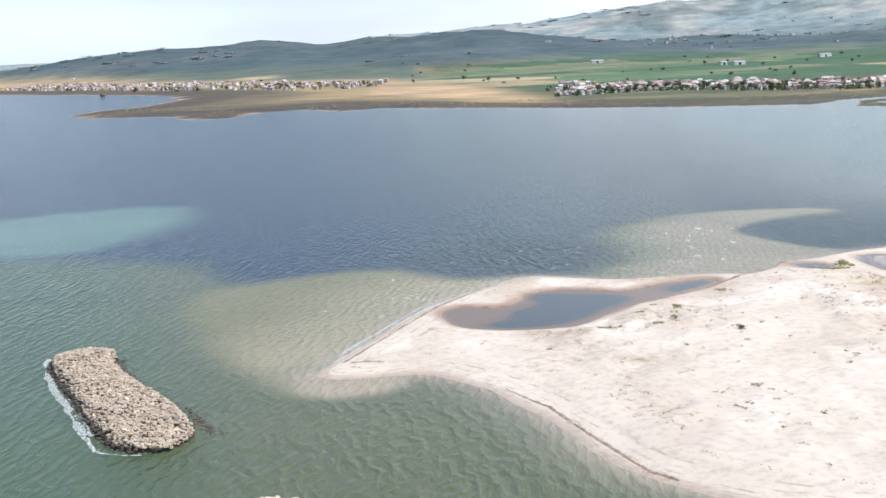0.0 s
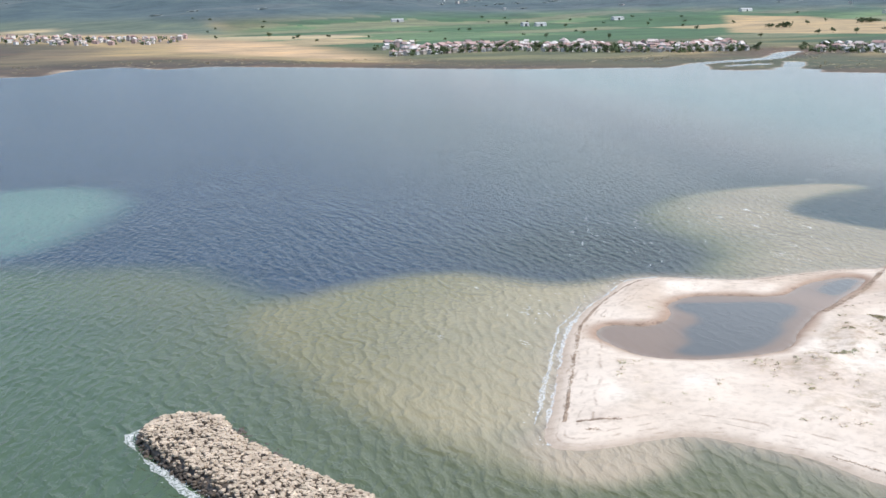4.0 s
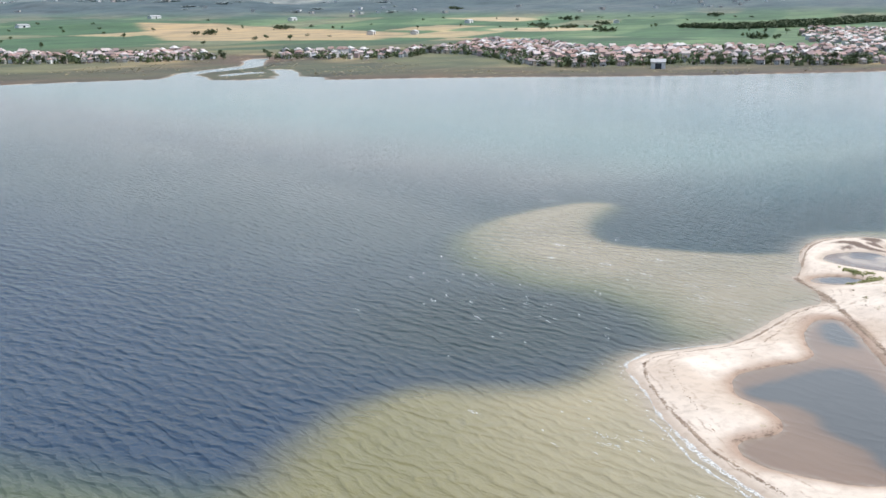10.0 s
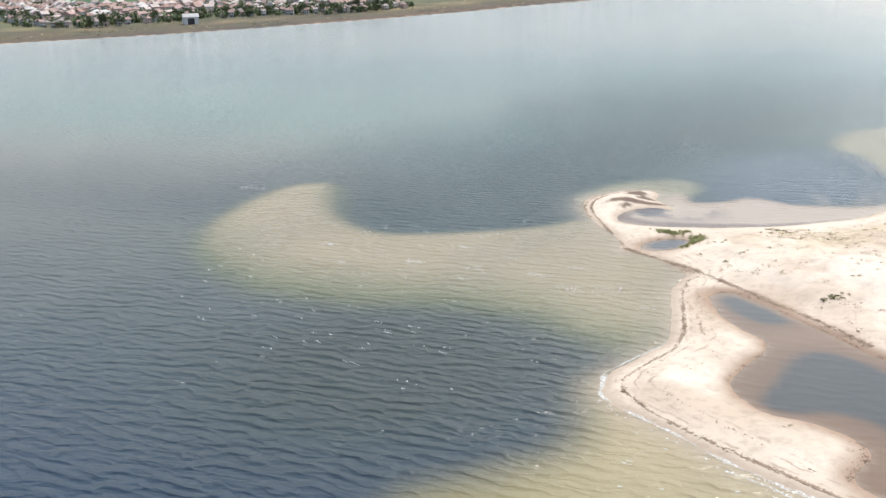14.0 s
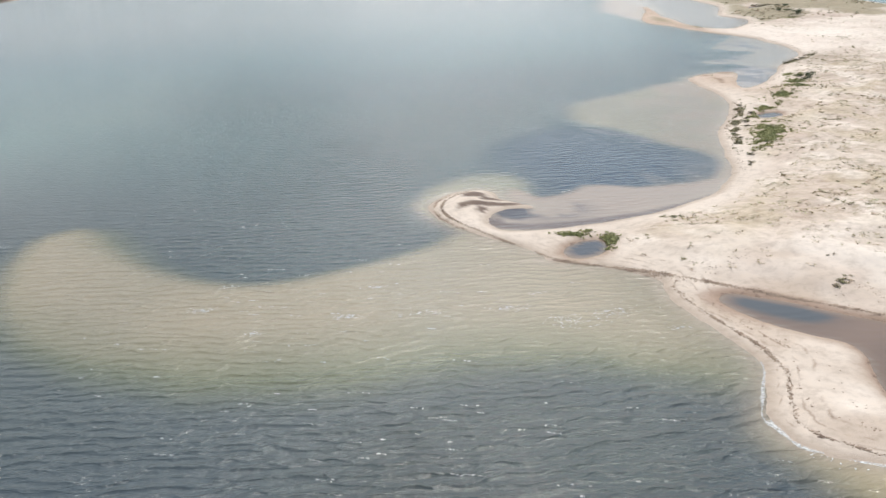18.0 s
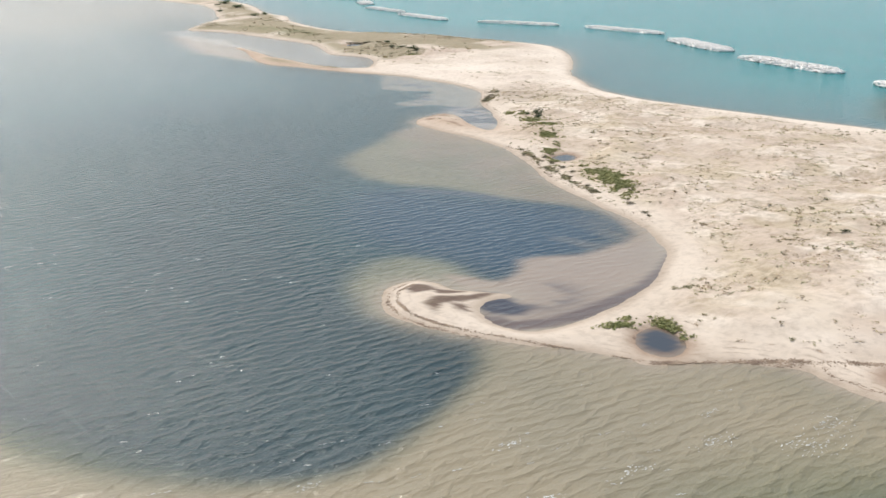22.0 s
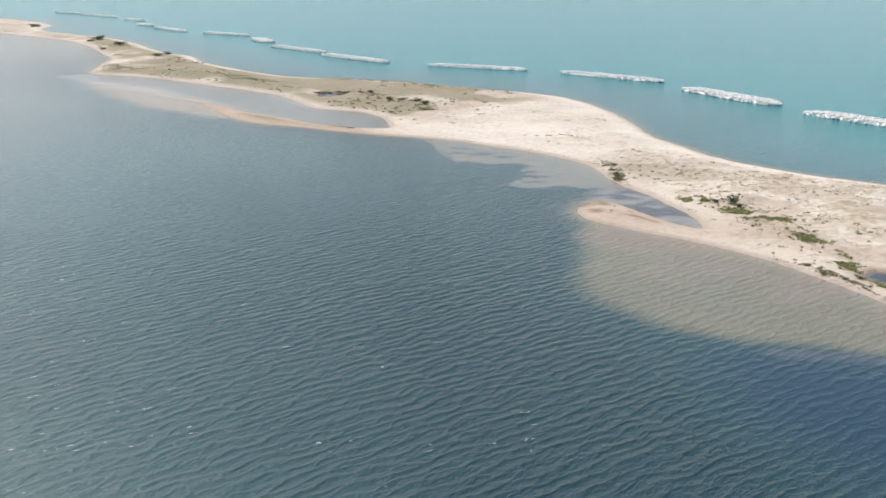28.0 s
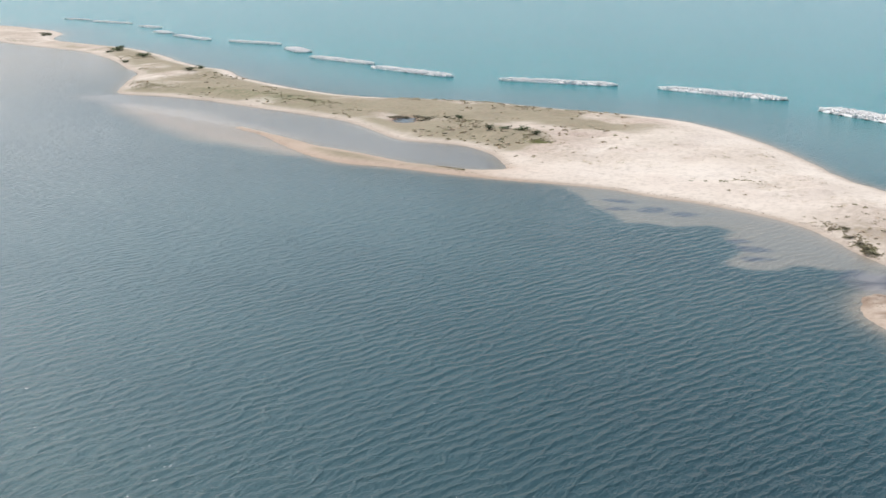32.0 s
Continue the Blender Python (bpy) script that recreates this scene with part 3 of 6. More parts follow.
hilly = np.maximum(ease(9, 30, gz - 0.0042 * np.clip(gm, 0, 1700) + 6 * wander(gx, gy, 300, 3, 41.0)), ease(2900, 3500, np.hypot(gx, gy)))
# distant haze is put into the hill colours: bluish, then paler far back
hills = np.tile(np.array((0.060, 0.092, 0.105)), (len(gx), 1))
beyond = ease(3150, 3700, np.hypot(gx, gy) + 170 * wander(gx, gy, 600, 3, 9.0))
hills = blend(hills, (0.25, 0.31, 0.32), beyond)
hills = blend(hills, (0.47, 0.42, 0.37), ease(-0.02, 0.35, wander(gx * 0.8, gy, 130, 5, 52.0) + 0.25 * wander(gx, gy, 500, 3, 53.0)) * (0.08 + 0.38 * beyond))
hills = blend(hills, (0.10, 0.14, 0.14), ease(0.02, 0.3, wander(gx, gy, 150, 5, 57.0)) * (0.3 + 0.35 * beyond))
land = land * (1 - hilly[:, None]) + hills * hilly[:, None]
land = blend(land, (0.42, 0.34, 0.21), ease(0.55, 0.62, wander(gx, gy, 300, 2, 91.0)) * ease(300, 420, edge) * (1 - hilly))
# dark weed drifted on the wet flats, and dry grey-brown dune grass
ragged = 0.7 * wander(gx, gy, 1.8, 3, 15.0)
for outline in HOOK_WEED:
    tone_g = blend(tone_g, (0.11, 0.066, 0.048), ease(-0.35, 0.35, inside(outline, gx, gy) + 0.15 + ragged) * (gp < 0) * 0.92)
for outline in TIP_WEED:
    tone_g = blend(tone_g, (0.24, 0.155, 0.10), ease(-0.5, 0.5, inside(outline, gx, gy) + ragged) * (gd > -0.5) * 0.8)
for ax, ay, bx, by, half in ((0.5, 173.6, 3.5, 170.5, 1.2), (22, 187, 31, 184.5, 0.5), (36, 185.5, 43, 189.5, 0.6)):
    tone_g = blend(tone_g, (0.19, 0.12, 0.085), ease(-0.5, 0.5, half - near_line([(ax, ay), (bx, by)], gx, gy) + ragged) * 0.8)
gauss2 = lambda cx, cy, a, b: np.exp(-(((gx - cx) / a) ** 2 + ((gy - cy) / b) ** 2))
dry = ease(275, 315, gx) * ease(1, 6, gd) * ease(0, 0.4, wander(gx, gy, 18, 3, 17.0) + ease(300, 330, gx) * 0.5 - ease(9, -6, gd) * 0.3) * (1 - ease(700, 760, gx))
tone_g = blend(tone_g, (0.30, 0.26, 0.17), np.clip(dry, 0, 1) * 0.95)
greenish = np.clip(gauss2(416, 33, 24, 6) + gauss2(497, 33, 16, 10) + 0.7 * gauss2(455, 30, 30, 5), 0, 1) * ease(-0.4, 0.2, wander(gx, gy, 12, 3, 93.0)) * (gd > 1)
tone_g = blend(tone_g, (0.20, 0.21, 0.10), greenish * 0.8)
alpha_g = np.clip(np.maximum(alpha_g, 0.8 * dry), 0, 1)
sand_wide = 1 - 0.5 * ease(290, 330, gx)
beach = 1 - ease(5, 17, near_line(SPIT_SEA, gx, gy) / sand_wide + 3 * wander(gx, gy, 20, 3, 63.0))
beach = np.maximum(beach, 0.75 * ease(208, 232, gx) * (1 - ease(285, 312, gx))) * ease(0.5, 3, gd) * ease(90, 130, gx)
tone_g = blend(tone_g, (0.79, 0.695, 0.605), beach * 0.8)
alpha_g = alpha_g * (1 - 0.85 * beach)
grey = np.clip(1.5 * np.exp(-(((gx - 214) / 13) ** 2 + ((gy - 91) / 8) ** 2)) * ease(-0.4, 0.3, wander(gx, gy, 8, 3, 28.0)), 0, 1) * ease(1, 4, gd)
tone_g = blend(tone_g, (0.42, 0.35, 0.28), grey * 0.8)
alpha_g = np.where(gm > 0, 0, np.maximum(alpha_g, grey * 0.8))
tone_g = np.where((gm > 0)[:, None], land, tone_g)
western = (gm <= 0) * (1 - ease(110, 150, gx)) * (1 - 0.6 * ease(60, 75, gx))
shore_g = np.c_[np.clip(gd, -2, 40), np.where(gm > 0, -9, np.clip(gp, -9, 9)), western, np.ones(len(gx))]
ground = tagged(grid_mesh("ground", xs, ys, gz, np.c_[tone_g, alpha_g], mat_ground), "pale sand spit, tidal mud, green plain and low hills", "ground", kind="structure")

ground.data.color_attributes.new("shore", "FLOAT_COLOR", "POINT").data.foreach_set("color", shore_g.astype(np.float32).ravel())

# ---------------------------------------------------------------- water
w = Nodes("water")
tone = w.n.new("ShaderNodeVertexColor")
tone.layer_name = "tone"
# short-crested wind waves, their fronts running nearly north and south, with finer chop on their backs
front = w.coords((1, 1, 1), radians(-5))
wide = w.n.new("ShaderNodeMapping")
wide.inputs["Scale"].default_value = (1.0, 0.42, 1.0)
w.link(front, "Vector", wide, "Vector")


def wave_train(at, length, distortion, spread):
    node = w.add("ShaderNodeTexWave", Scale=2 * math.pi / (20 * length), Distortion=distortion, Detail=2.0)
    node.inputs["Detail Scale"].default_value, node.inputs["Detail Roughness"].default_value = spread, 0.55
    node.wave_type, node.bands_direction, node.wave_profile = "BANDS", "X", "SIN"
    w.link(at, "Vector", node, "Vector")
    return node


def weigh(a, b, amount):
    """b times amount, added to a."""
    node = w.n.new("ShaderNodeMath")
    node.operation = "MULTIPLY_ADD"
    w.l.new(b, node.inputs[0])
    if isinstance(amount, (int, float)):
        node.inputs[1].default_value = amount
    else:
        w.l.new(amount, node.inputs[1])
    if isinstance(a, (int, float)):
        node.inputs[2].default_value = a
    else:
        w.l.new(a, node.inputs[2])
    return node.outputs["Value"]


groups = w.n.new("ShaderNodeMapRange")
w.link(w.noise(front, 0.085, 3, 0.55), "Fac", groups, "Value")
for key, value in (("From Min", 0.32), ("From Max", 0.68), ("To Min", 0.04), ("To Max", 0.15)):
    groups.inputs[key].default_value = value
slanted = w.coords((1, 0.8, 1), radians(14))
place = w.n.new("ShaderNodeSeparateXYZ")
w.link(w.coords(), "Vector", place, "Vector")
fetch = w.n.new("ShaderNodeMapRange")
w.link(place, "X", fetch, "Value")
for key, value in (("From Min", 45), ("From Max", 120), ("To Min", 1.0), ("To Max", 0.30)):
    fetch.inputs[key].default_value = value
windward = weigh(0.0, groups.outputs["Result"], fetch.outputs["Result"])
main_train, lee_train = wave_train(front, 2.4, 9.0, 1.2), wave_train(slanted, 1.5, 7.0, 1.0)
sea = weigh(0.0, main_train.outputs["Fac"], windward)
sea = weigh(sea, wave_train(w.coords((1, 1, 1), radians(-12)), 4.6, 8.0, 1.2).outputs["Fac"], weigh(0.0, windward, 0.65))
sea = weigh(sea, lee_train.outputs["Fac"], 0.05)
# steep broken water on the crests alone
for train, steep in ((main_train, 0.10), (lee_train, 0.07)):
    crest = w.n.new("ShaderNodeMapRange")
    crest.interpolation_type = "SMOOTHSTEP"
    w.link(train, "Fac", crest, "Value")
    for key, value in (("From Min", 0.72), ("From Max", 1.0), ("To Min", 0.0), ("To Max", steep)):
        crest.inputs[key].default_value = value
    sea = weigh(sea, w.noise(wide, 4.2, 2, 0.5).outputs["Fac"], crest.outputs["Result"])
sea = weigh(sea, w.noise(wide, 1.0, 5, 0.62).outputs["Fac"], 0.36)
sea = weigh(sea, w.noise(wide, 3.0, 3, 0.6).outputs["Fac"], 0.085)
murk = w.ramp(w.noise(w.coords((0.6, 1.5, 1), radians(20)), 0.022, 5, 0.6), "Fac", [(0.3, (0.80, 0.84, 0.86)), (0.5, (1, 1, 1)), (0.7, (1.16, 1.12, 1.08))])
streak_at = w.coords((0.06, 0.9, 1.0), radians(7))
streak = w.ramp(w.noise(streak_at, 1.0, 5, 0.62), "Fac", [(0.58, (0, 0, 0)), (0.74, (1, 1, 1))])
open_part = w.n.new("ShaderNodeMapRange")
w.link(tone, "Alpha", open_part, "Value")
open_part.inputs["To Min"].default_value, open_part.inputs["To Max"].default_value = 0.045, 0.0
foamy = w.mix((0, 0, 0), (streak, "Color"), (open_part, "Result"))
tinted = w.mix((tone, "Color"), (murk, "Color"), 0.7, "MULTIPLY")
mx = w.mix((tinted, "Result"), (0.55, 0.57, 0.57), (foamy, "Result"))
w.link(mx, "Result", w.bsdf, "Base Color")
w.bsdf.inputs["Roughness"].default_value = 0.16
w.bsdf.inputs["IOR"].default_value = 1.33
ripple = w.add("ShaderNodeBump", Strength=1.0, Distance=1.0)
w.l.new(sea, ripple.inputs["Height"])
w.link(ripple, "Normal", w.bsdf, "Normal")
lift = w.n.new("ShaderNodeMapRange")
w.link(tone, "Alpha", lift, "Value")
lift.inputs["To Min"].default_value, lift.inputs["To Max"].default_value = 1.0, 0.05
w.link(lift, "Result", ripple, "Strength")
mat_water = w.mat

xs = steps((-4900, -400, 300, 30), (-400, -130, 14, 4), (-130, -6, 2.0, 1.2), (-6, 108, 0.9, 0.9), (108, 220, 1.4, 1.8), (220, 272, 1.0, 1.2), (272, 480, 2.0, 4), (480, 1000, 6, 10), (1000, 4900, 20, 300))
ys = steps((-4900, -300, 300, 40), (-300, -60, 20, 4), (-60, 90, 3, 1.2), (90, 122, 1.0, 1.0), (122, 156, 1.4, 1.2), (156, 218, 0.9, 0.9), (218, 340, 1.4, 2.2), (340, 1000, 4, 12), (1000, 4900, 30, 300))
wx, wy = (a.ravel() for a in np.meshgrid(xs, ys))
d = spit_distance(wx, wy)
curl = 2.6 * wander(wx, wy, 16, 4, 71.0)
BAY = np.array((0.019, 0.040, 0.074))
tone_w = np.tile(BAY, (len(wx), 1))
lay = lambda outline, soft, shift=0.0: ease(-soft, soft, inside(rounded(outline), wx, wy) + curl * min(1.0, soft / 4) + shift)
tone_w = blend(tone_w, (0.078, 0.096, 0.096), ease(-30, 60, wx + 0.10 * (wy - 200)))
tone_w = blend(tone_w, (0.026, 0.052, 0.060), ease(52, 75, wx - 0.12 * (wy - 235)))
# the sky's pale sheen on the far bay is mixed into the water colour
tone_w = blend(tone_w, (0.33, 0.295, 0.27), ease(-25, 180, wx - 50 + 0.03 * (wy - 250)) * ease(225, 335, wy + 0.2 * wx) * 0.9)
tone_w = blend(tone_w, (0.024, 0.070, 0.080), ease(85, 140, wx) * (1 - ease(230, 300, wy)) * 0.9)
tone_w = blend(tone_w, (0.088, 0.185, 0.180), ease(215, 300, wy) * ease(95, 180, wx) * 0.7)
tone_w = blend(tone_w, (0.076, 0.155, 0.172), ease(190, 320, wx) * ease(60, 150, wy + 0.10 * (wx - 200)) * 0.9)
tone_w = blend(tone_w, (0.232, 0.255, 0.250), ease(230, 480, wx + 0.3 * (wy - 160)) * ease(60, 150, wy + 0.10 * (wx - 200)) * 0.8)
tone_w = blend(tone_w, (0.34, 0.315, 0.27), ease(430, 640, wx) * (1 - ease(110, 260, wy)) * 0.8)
tone_w = blend(tone_w, (0.032, 0.250, 0.262), ease(-14, 22, inside(rounded(SEA), wx, wy)))
tone_w = blend(tone_w, (0.10, 0.18, 0.19), ease(-4, 10, inside(rounded(SEA), wx, wy)) * ease(-70, -10, d) * 0.7)
tone_w = blend(tone_w, (0.064, 0.098, 0.054), lay(GREEN, 9))
tone_w = blend(tone_w, (0.098, 0.108, 0.056), lay(GREEN, 9) * ease(-50, -15, wx + 0.35 * (wy - 120)))
tone_w = blend(tone_w, (0.10, 0.18, 0.16), lay(PATCH, 7))
tone_w = blend(tone_w, (0.178, 0.162, 0.075), lay(KHAKI, 5))
tone_w = blend(tone_w, (0.33, 0.28, 0.175), lay(KHAKI, 5) * ease(-34, -2, d) * 0.9)
shoal_fringe = lay(GREEN, 9) * ease(-10, -1, d) * (wy < 146) * 0.75
tone_w = blend(tone_w, (0.19, 0.185, 0.125), shoal_fringe * 0.8)
bank_line = rounded(BANK)
bank_in = ease(-2.0, 2.5, inside(bank_line, wx, wy) + 0.4 * curl)
tone_w = blend(tone_w, (0.135, 0.145, 0.085), np.maximum(bank_in, ease(-5, 4, inside(bank_line, wx + 4, wy + 2) + curl)))
tone_w = blend(tone_w, (0.285, 0.242, 0.165), bank_in * ease(-11, 9, inside(bank_line, wx - 8, wy - 3) + 0.8 * curl))
frayed = wander(wx, wy, 6, 4, 82.5)
tone_w = blend(tone_w, (0.018, 0.045, 0.078), ease(-6, 6, inside(rounded(COVE_DEEP), wx, wy)) * 0.85)
tone_w = blend(tone_w, (0.20, 0.20, 0.14), lay(HOOK_SHOAL, 2.5))
cove_pale = ease(-1.1, 1.3, inside(rounded(COVE_SHOAL, 1), wx, wy) + 1.5 * frayed)
tone_w = blend(tone_w, (0.32, 0.25, 0.195), cove_pale)
tip_in = ease(-2.6, 3.4, inside(rounded(BANK_TIP), wx, wy) + 1.3 * frayed)
tone_w = blend(tone_w, (0.215, 0.20, 0.14), tip_in)
tone_w = blend(tone_w, (0.28, 0.225, 0.175), tip_in * ease(-0.3, 0.4, wander(wx, wy, 14, 4, 94.0) + ease(-22, -4, d) - 0.5) * 0.8)
tone_w = blend(tone_w, (0.20, 0.18, 0.155), lay(STRIP_POOL, 4))
tone_w = blend(tone_w, (0.25, 0.225, 0.215), lay(TIP_POOL, 2))
tone_w = blend(tone_w, (0.40, 0.34, 0.28), lay(STRIP_SHOAL, 6))
tone_w = blend(tone_w, (0.24, 0.225, 0.19), ease(-0.8, 1.0, inside(rounded(BEND_SHOAL, 1), wx, wy) + 1.6 * wander(wx, wy, 5, 4, 79.0)) * 0.92)
for outline in WEED_BEDS:
    tone_w = blend(tone_w, (0.075, 0.090, 0.115), ease(-0.6, 0.5, inside(rounded(outline, 1), wx, wy) + 0.9 * wander(wx, wy, 4, 4, 78.0)) * (d < -0.5) * 0.85)
tone_w = blend(tone_w, (0.36, 0.30, 0.23), np.exp(np.minimum(0, d + 1.0) / 1.6) * 0.85)
tone_w = blend(tone_w, (0.34, 0.28, 0.20), lay(TIP_SHOAL, 2.2, -0.8))
p = pond_depth(wx, wy)
fine = 0.6 * wander(wx, wy, 5, 4, 82.0)
tone_w = blend(tone_w, (0.20, 0.132, 0.09), ease(-1.5, 0.5, p))
core = np.maximum(inside(rounded(POND_CORE), wx, wy), inside(rounded(POND_ARM), wx, wy)) + fine
tone_w = blend(tone_w, (0.16, 0.108, 0.075), ease(-4, 0.5, core) * ease(0.2, 1, p) * 0.8)
tone_w = blend(tone_w, (0.075, 0.078, 0.078), ease(-0.8, 1.0, core) * ease(0.0, 0.8, p))
tone_w = blend(tone_w, (0.05, 0.055, 0.065), ease(-0.2, 0.7, p) * ease(58, 62, wx))
wisps = ease(0.1, 0.35, wander(wx * 0.5, wy, 8, 4, 84.0)) * np.clip(1.3 * np.exp(-(((wx - 104) / 7) ** 2 + ((wy - 176) / 9) ** 2)), 0, 1) * (1 - cove_pale) * (d < -2)
tone_w = blend(tone_w, (0.16, 0.145, 0.13), wisps * 0.55)
across, out = 0.86 * (wx - 148) - 0.51 * (wy - 210), 0.51 * (wx - 148) + 0.86 * (wy - 210)
near_deep = np.clip(1.3 * np.exp(-((across / 75) ** 2 + (out / 19) ** 2)), 0, 1) * (1 - lay(BANK, 4)) * (d < -6)
tone_w = blend(tone_w, (0.012, 0.034, 0.043), near_deep * 0.6)
deep = np.clip(1.3 * np.exp(-(((wx - 16) / 22) ** 2 + ((wy - 222) / 22) ** 2)), 0, 1) * (1 - np.maximum(lay(BANK, 5), lay(KHAKI, 5)))
tone_w = blend(tone_w, (0.030, 0.044, 0.042), deep * 0.8)
# weed and a dark pool inside the hook, and the dark rim of the cove
specks = ease(0.02, 0.22, wander(wx * 0.7, wy, 4.5, 4, 77.0)) * np.exp(-(((wx - 89.5) / 4.6) ** 2 + ((wy - 200.0) / 4.6) ** 2))
tone_w = blend(tone_w, (0.07, 0.055, 0.06), np.clip(1.5 * specks, 0, 1) * 0.8)
tone_w = blend(tone_w, (0.04, 0.038, 0.052), ease(-0.7, 0.7, inside(HOOK_POOL, wx, wy) + 0.7 * fine) * 0.95)
tone_w = blend(tone_w, (0.11, 0.072, 0.065), ease(-0.5, 0.6, inside(COVE_WEED, wx, wy) + 0.5 * fine) * 0.85)
tip_weed = ease(-0.12, 0.08, wander(wx, wy, 6, 4, 83.0)) * lay(TIP_POOL, 2)
tone_w = blend(tone_w, (0.06, 0.055, 0.065), tip_weed * 0.8)
calm = np.clip(np.maximum(ease(-1.5, 0.3, p), 0.85 * np.maximum(lay(COVE_SHOAL, 5), np.maximum(lay(STRIP_POOL, 4), lay(TIP_POOL, 2)))), 0, 1)
calm = np.maximum(calm, 0.25 * np.maximum(lay(BANK, 6), np.maximum(lay(KHAKI, 5), lay(BANK_TIP, 4))))
calm = np.maximum(calm, 0.35 * ease(-60, 160, wx - 50 + 0.25 * (wy - 250)) * ease(215, 350, wy + 0.2 * wx))
calm = np.maximum(calm, 0.3 * lay(GREEN, 9))
calm = np.maximum(calm, 0.7 * ease(-14, 10, np.maximum(inside(COVE_DEEP, wx, wy), inside(BEND_SHOAL, wx, wy))))
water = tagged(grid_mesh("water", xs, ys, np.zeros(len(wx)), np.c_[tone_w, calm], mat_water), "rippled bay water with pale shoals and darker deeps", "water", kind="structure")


# ---------------------------------------------------------------- builders of things
def part(name, me, material, parent=None, label=""):
    """Links a mesh or bmesh as one object under a thing or a part."""
    if isinstance(me, bmesh.types.BMesh):
        bm, me = me, bpy.data.meshes.new(name)
        bm.to_mesh(me)
        bm.free()
    if material and not me.materials:
        me.materials.append(material)
    ob = new(name, me)
    ob.parent = parent
    if label:
        ob["label"] = label
    return ob


def thing(name, at, label, category, group="", turn=0.0):
    ob = new(name)
    ob.matrix_basis = pose(*at, 0, 0, turn)
    return tagged(ob, label, category, group)


def box(bm, x, y, z, sx, sy, sz, bevel=0.0):
    """A box on its base centre."""
    made = bmesh.ops.create_cube(bm, size=1.0, matrix=Matrix.Translation((x, y, z + sz / 2)) @ Matrix.Diagonal((sx, sy, sz, 1)))
    if bevel:
        edges = {e for v in made["verts"] for e in v.link_edges}
        bmesh.ops.bevel(bm, geom=list(edges), offset=bevel, segments=1, affect="EDGES")
    return bm


def stuff_mesh(name, template, places, sizes, turns, material, tilt=None):
    """Many copies of small templates joined in one mesh. places: (n, 3); sizes: (n, 3); turns: (n,) radians."""
    rng = np.random.RandomState(len(places) + 5)
    pick = rng.randint(0, len(template), len(places))
    verts, loops, starts, base, used = [], [], [], 0, 0
    for k, (tv, tf) in enumerate(template):
        who = np.nonzero(pick == k)[0]
        if not len(who):
            continue
        c, s = np.cos(turns[who]), np.sin(turns[who])
        q = tv[None] * sizes[who][:, None]
        if tilt is not None:
            q[:, :, 2] += q[:, :, 0] * tilt[who][:, None]
        v = np.stack([q[:, :, 0] * c[:, None] - q[:, :, 1] * s[:, None], q[:, :, 0] * s[:, None] + q[:, :, 1] * c[:, None], q[:, :, 2]], 2) + places[who][:, None]
        verts.append(v.reshape(-1, 3))
        f = tf[None] + (base + np.arange(len(who)) * len(tv))[:, None, None]
        n = tf.shape[1]
        loops.append(f.reshape(-1))
        starts.append(used + np.arange(len(who) * len(tf)) * n)
        base, used = base + len(who) * len(tv), used + f.size
    me = bpy.data.meshes.new(name)
    verts, loops, starts = np.concatenate(verts), np.concatenate(loops), np.concatenate(starts)
    me.vertices.add(len(verts))
    me.vertices.foreach_set("co", verts.astype(np.float32).ravel())
    me.loops.add(len(loops))
    me.loops.foreach_set("vertex_index", loops.astype(np.int32))
    me.polygons.add(len(starts))
    me.polygons.foreach_set("loop_start", starts.astype(np.int32))
    me.polygons.foreach_set("use_smooth", np.zeros(len(starts), bool))
    me.update(calc_edges=True)
    me.materials.append(material)
    return me


def rock_template(seed, rounds=1):
    bm = bmesh.new()
    bmesh.ops.create_icosphere(bm, subdivisions=rounds, radius=0.5)
    for v in bm.verts:
        n = noise.noise_vector(v.co * 2.3 + Vector((seed * 3.1, seed, 0)))
        v.co = Vector((v.co.x, v.co.y, v.co.z)) * (1 + 0.45 * n.x) + n * 0.14
        for axis in range(3):
            v.co[axis] = max(-0.30, min(0.30, v.co[axis]))
    return bm


def arrays(bm):
    bm.verts.ensure_lookup_table()
    out = np.array([v.co for v in bm.verts]), np.array([[v.index for v in f.verts] for f in bm.faces])
    bm.free()
    return out


def leafy(seed, count, leaf, flat=1.0, low=-0.15):
    """A lumpy cloud of small leaf quads, about one metre across."""
    rng = np.random.RandomState(seed)
    lumps = rng.normal(0, 0.2, (7, 3))
    lumps[:, 2] = np.abs(lumps[:, 2]) * 0.9
    verts, faces = [], []
    for k in range(count):
        c = lumps[rng.randint(7)] + rng.normal(0, 1, 3) * 0.13
        c[2] = max(low, c[2]) * flat
        a, b = rng.normal(0, 1, 3), rng.normal(0, 1, 3)
        a, b = a / np.linalg.norm(a) * leaf * rng.uniform(0.6, 1.3), b / np.linalg.norm(b) * leaf * rng.uniform(0.4, 0.8)
        i = len(verts)
        verts += [c - a, c - b * 0.8, c + a, c + b]
        faces.append((i, i + 1, i + 2, i + 3))
    return np.array(verts), np.array(faces)


def mesh_of(name, pair):
    me = bpy.data.meshes.new(name)
    me.from_pydata(pair[0].tolist(), [], pair[1].tolist())
    return me


def height_at(x, y):
    x, y = np.atleast_1d(np.asarray(x, float)), np.atleast_1d(np.asarray(y, float))
    return ground_height(x, y)


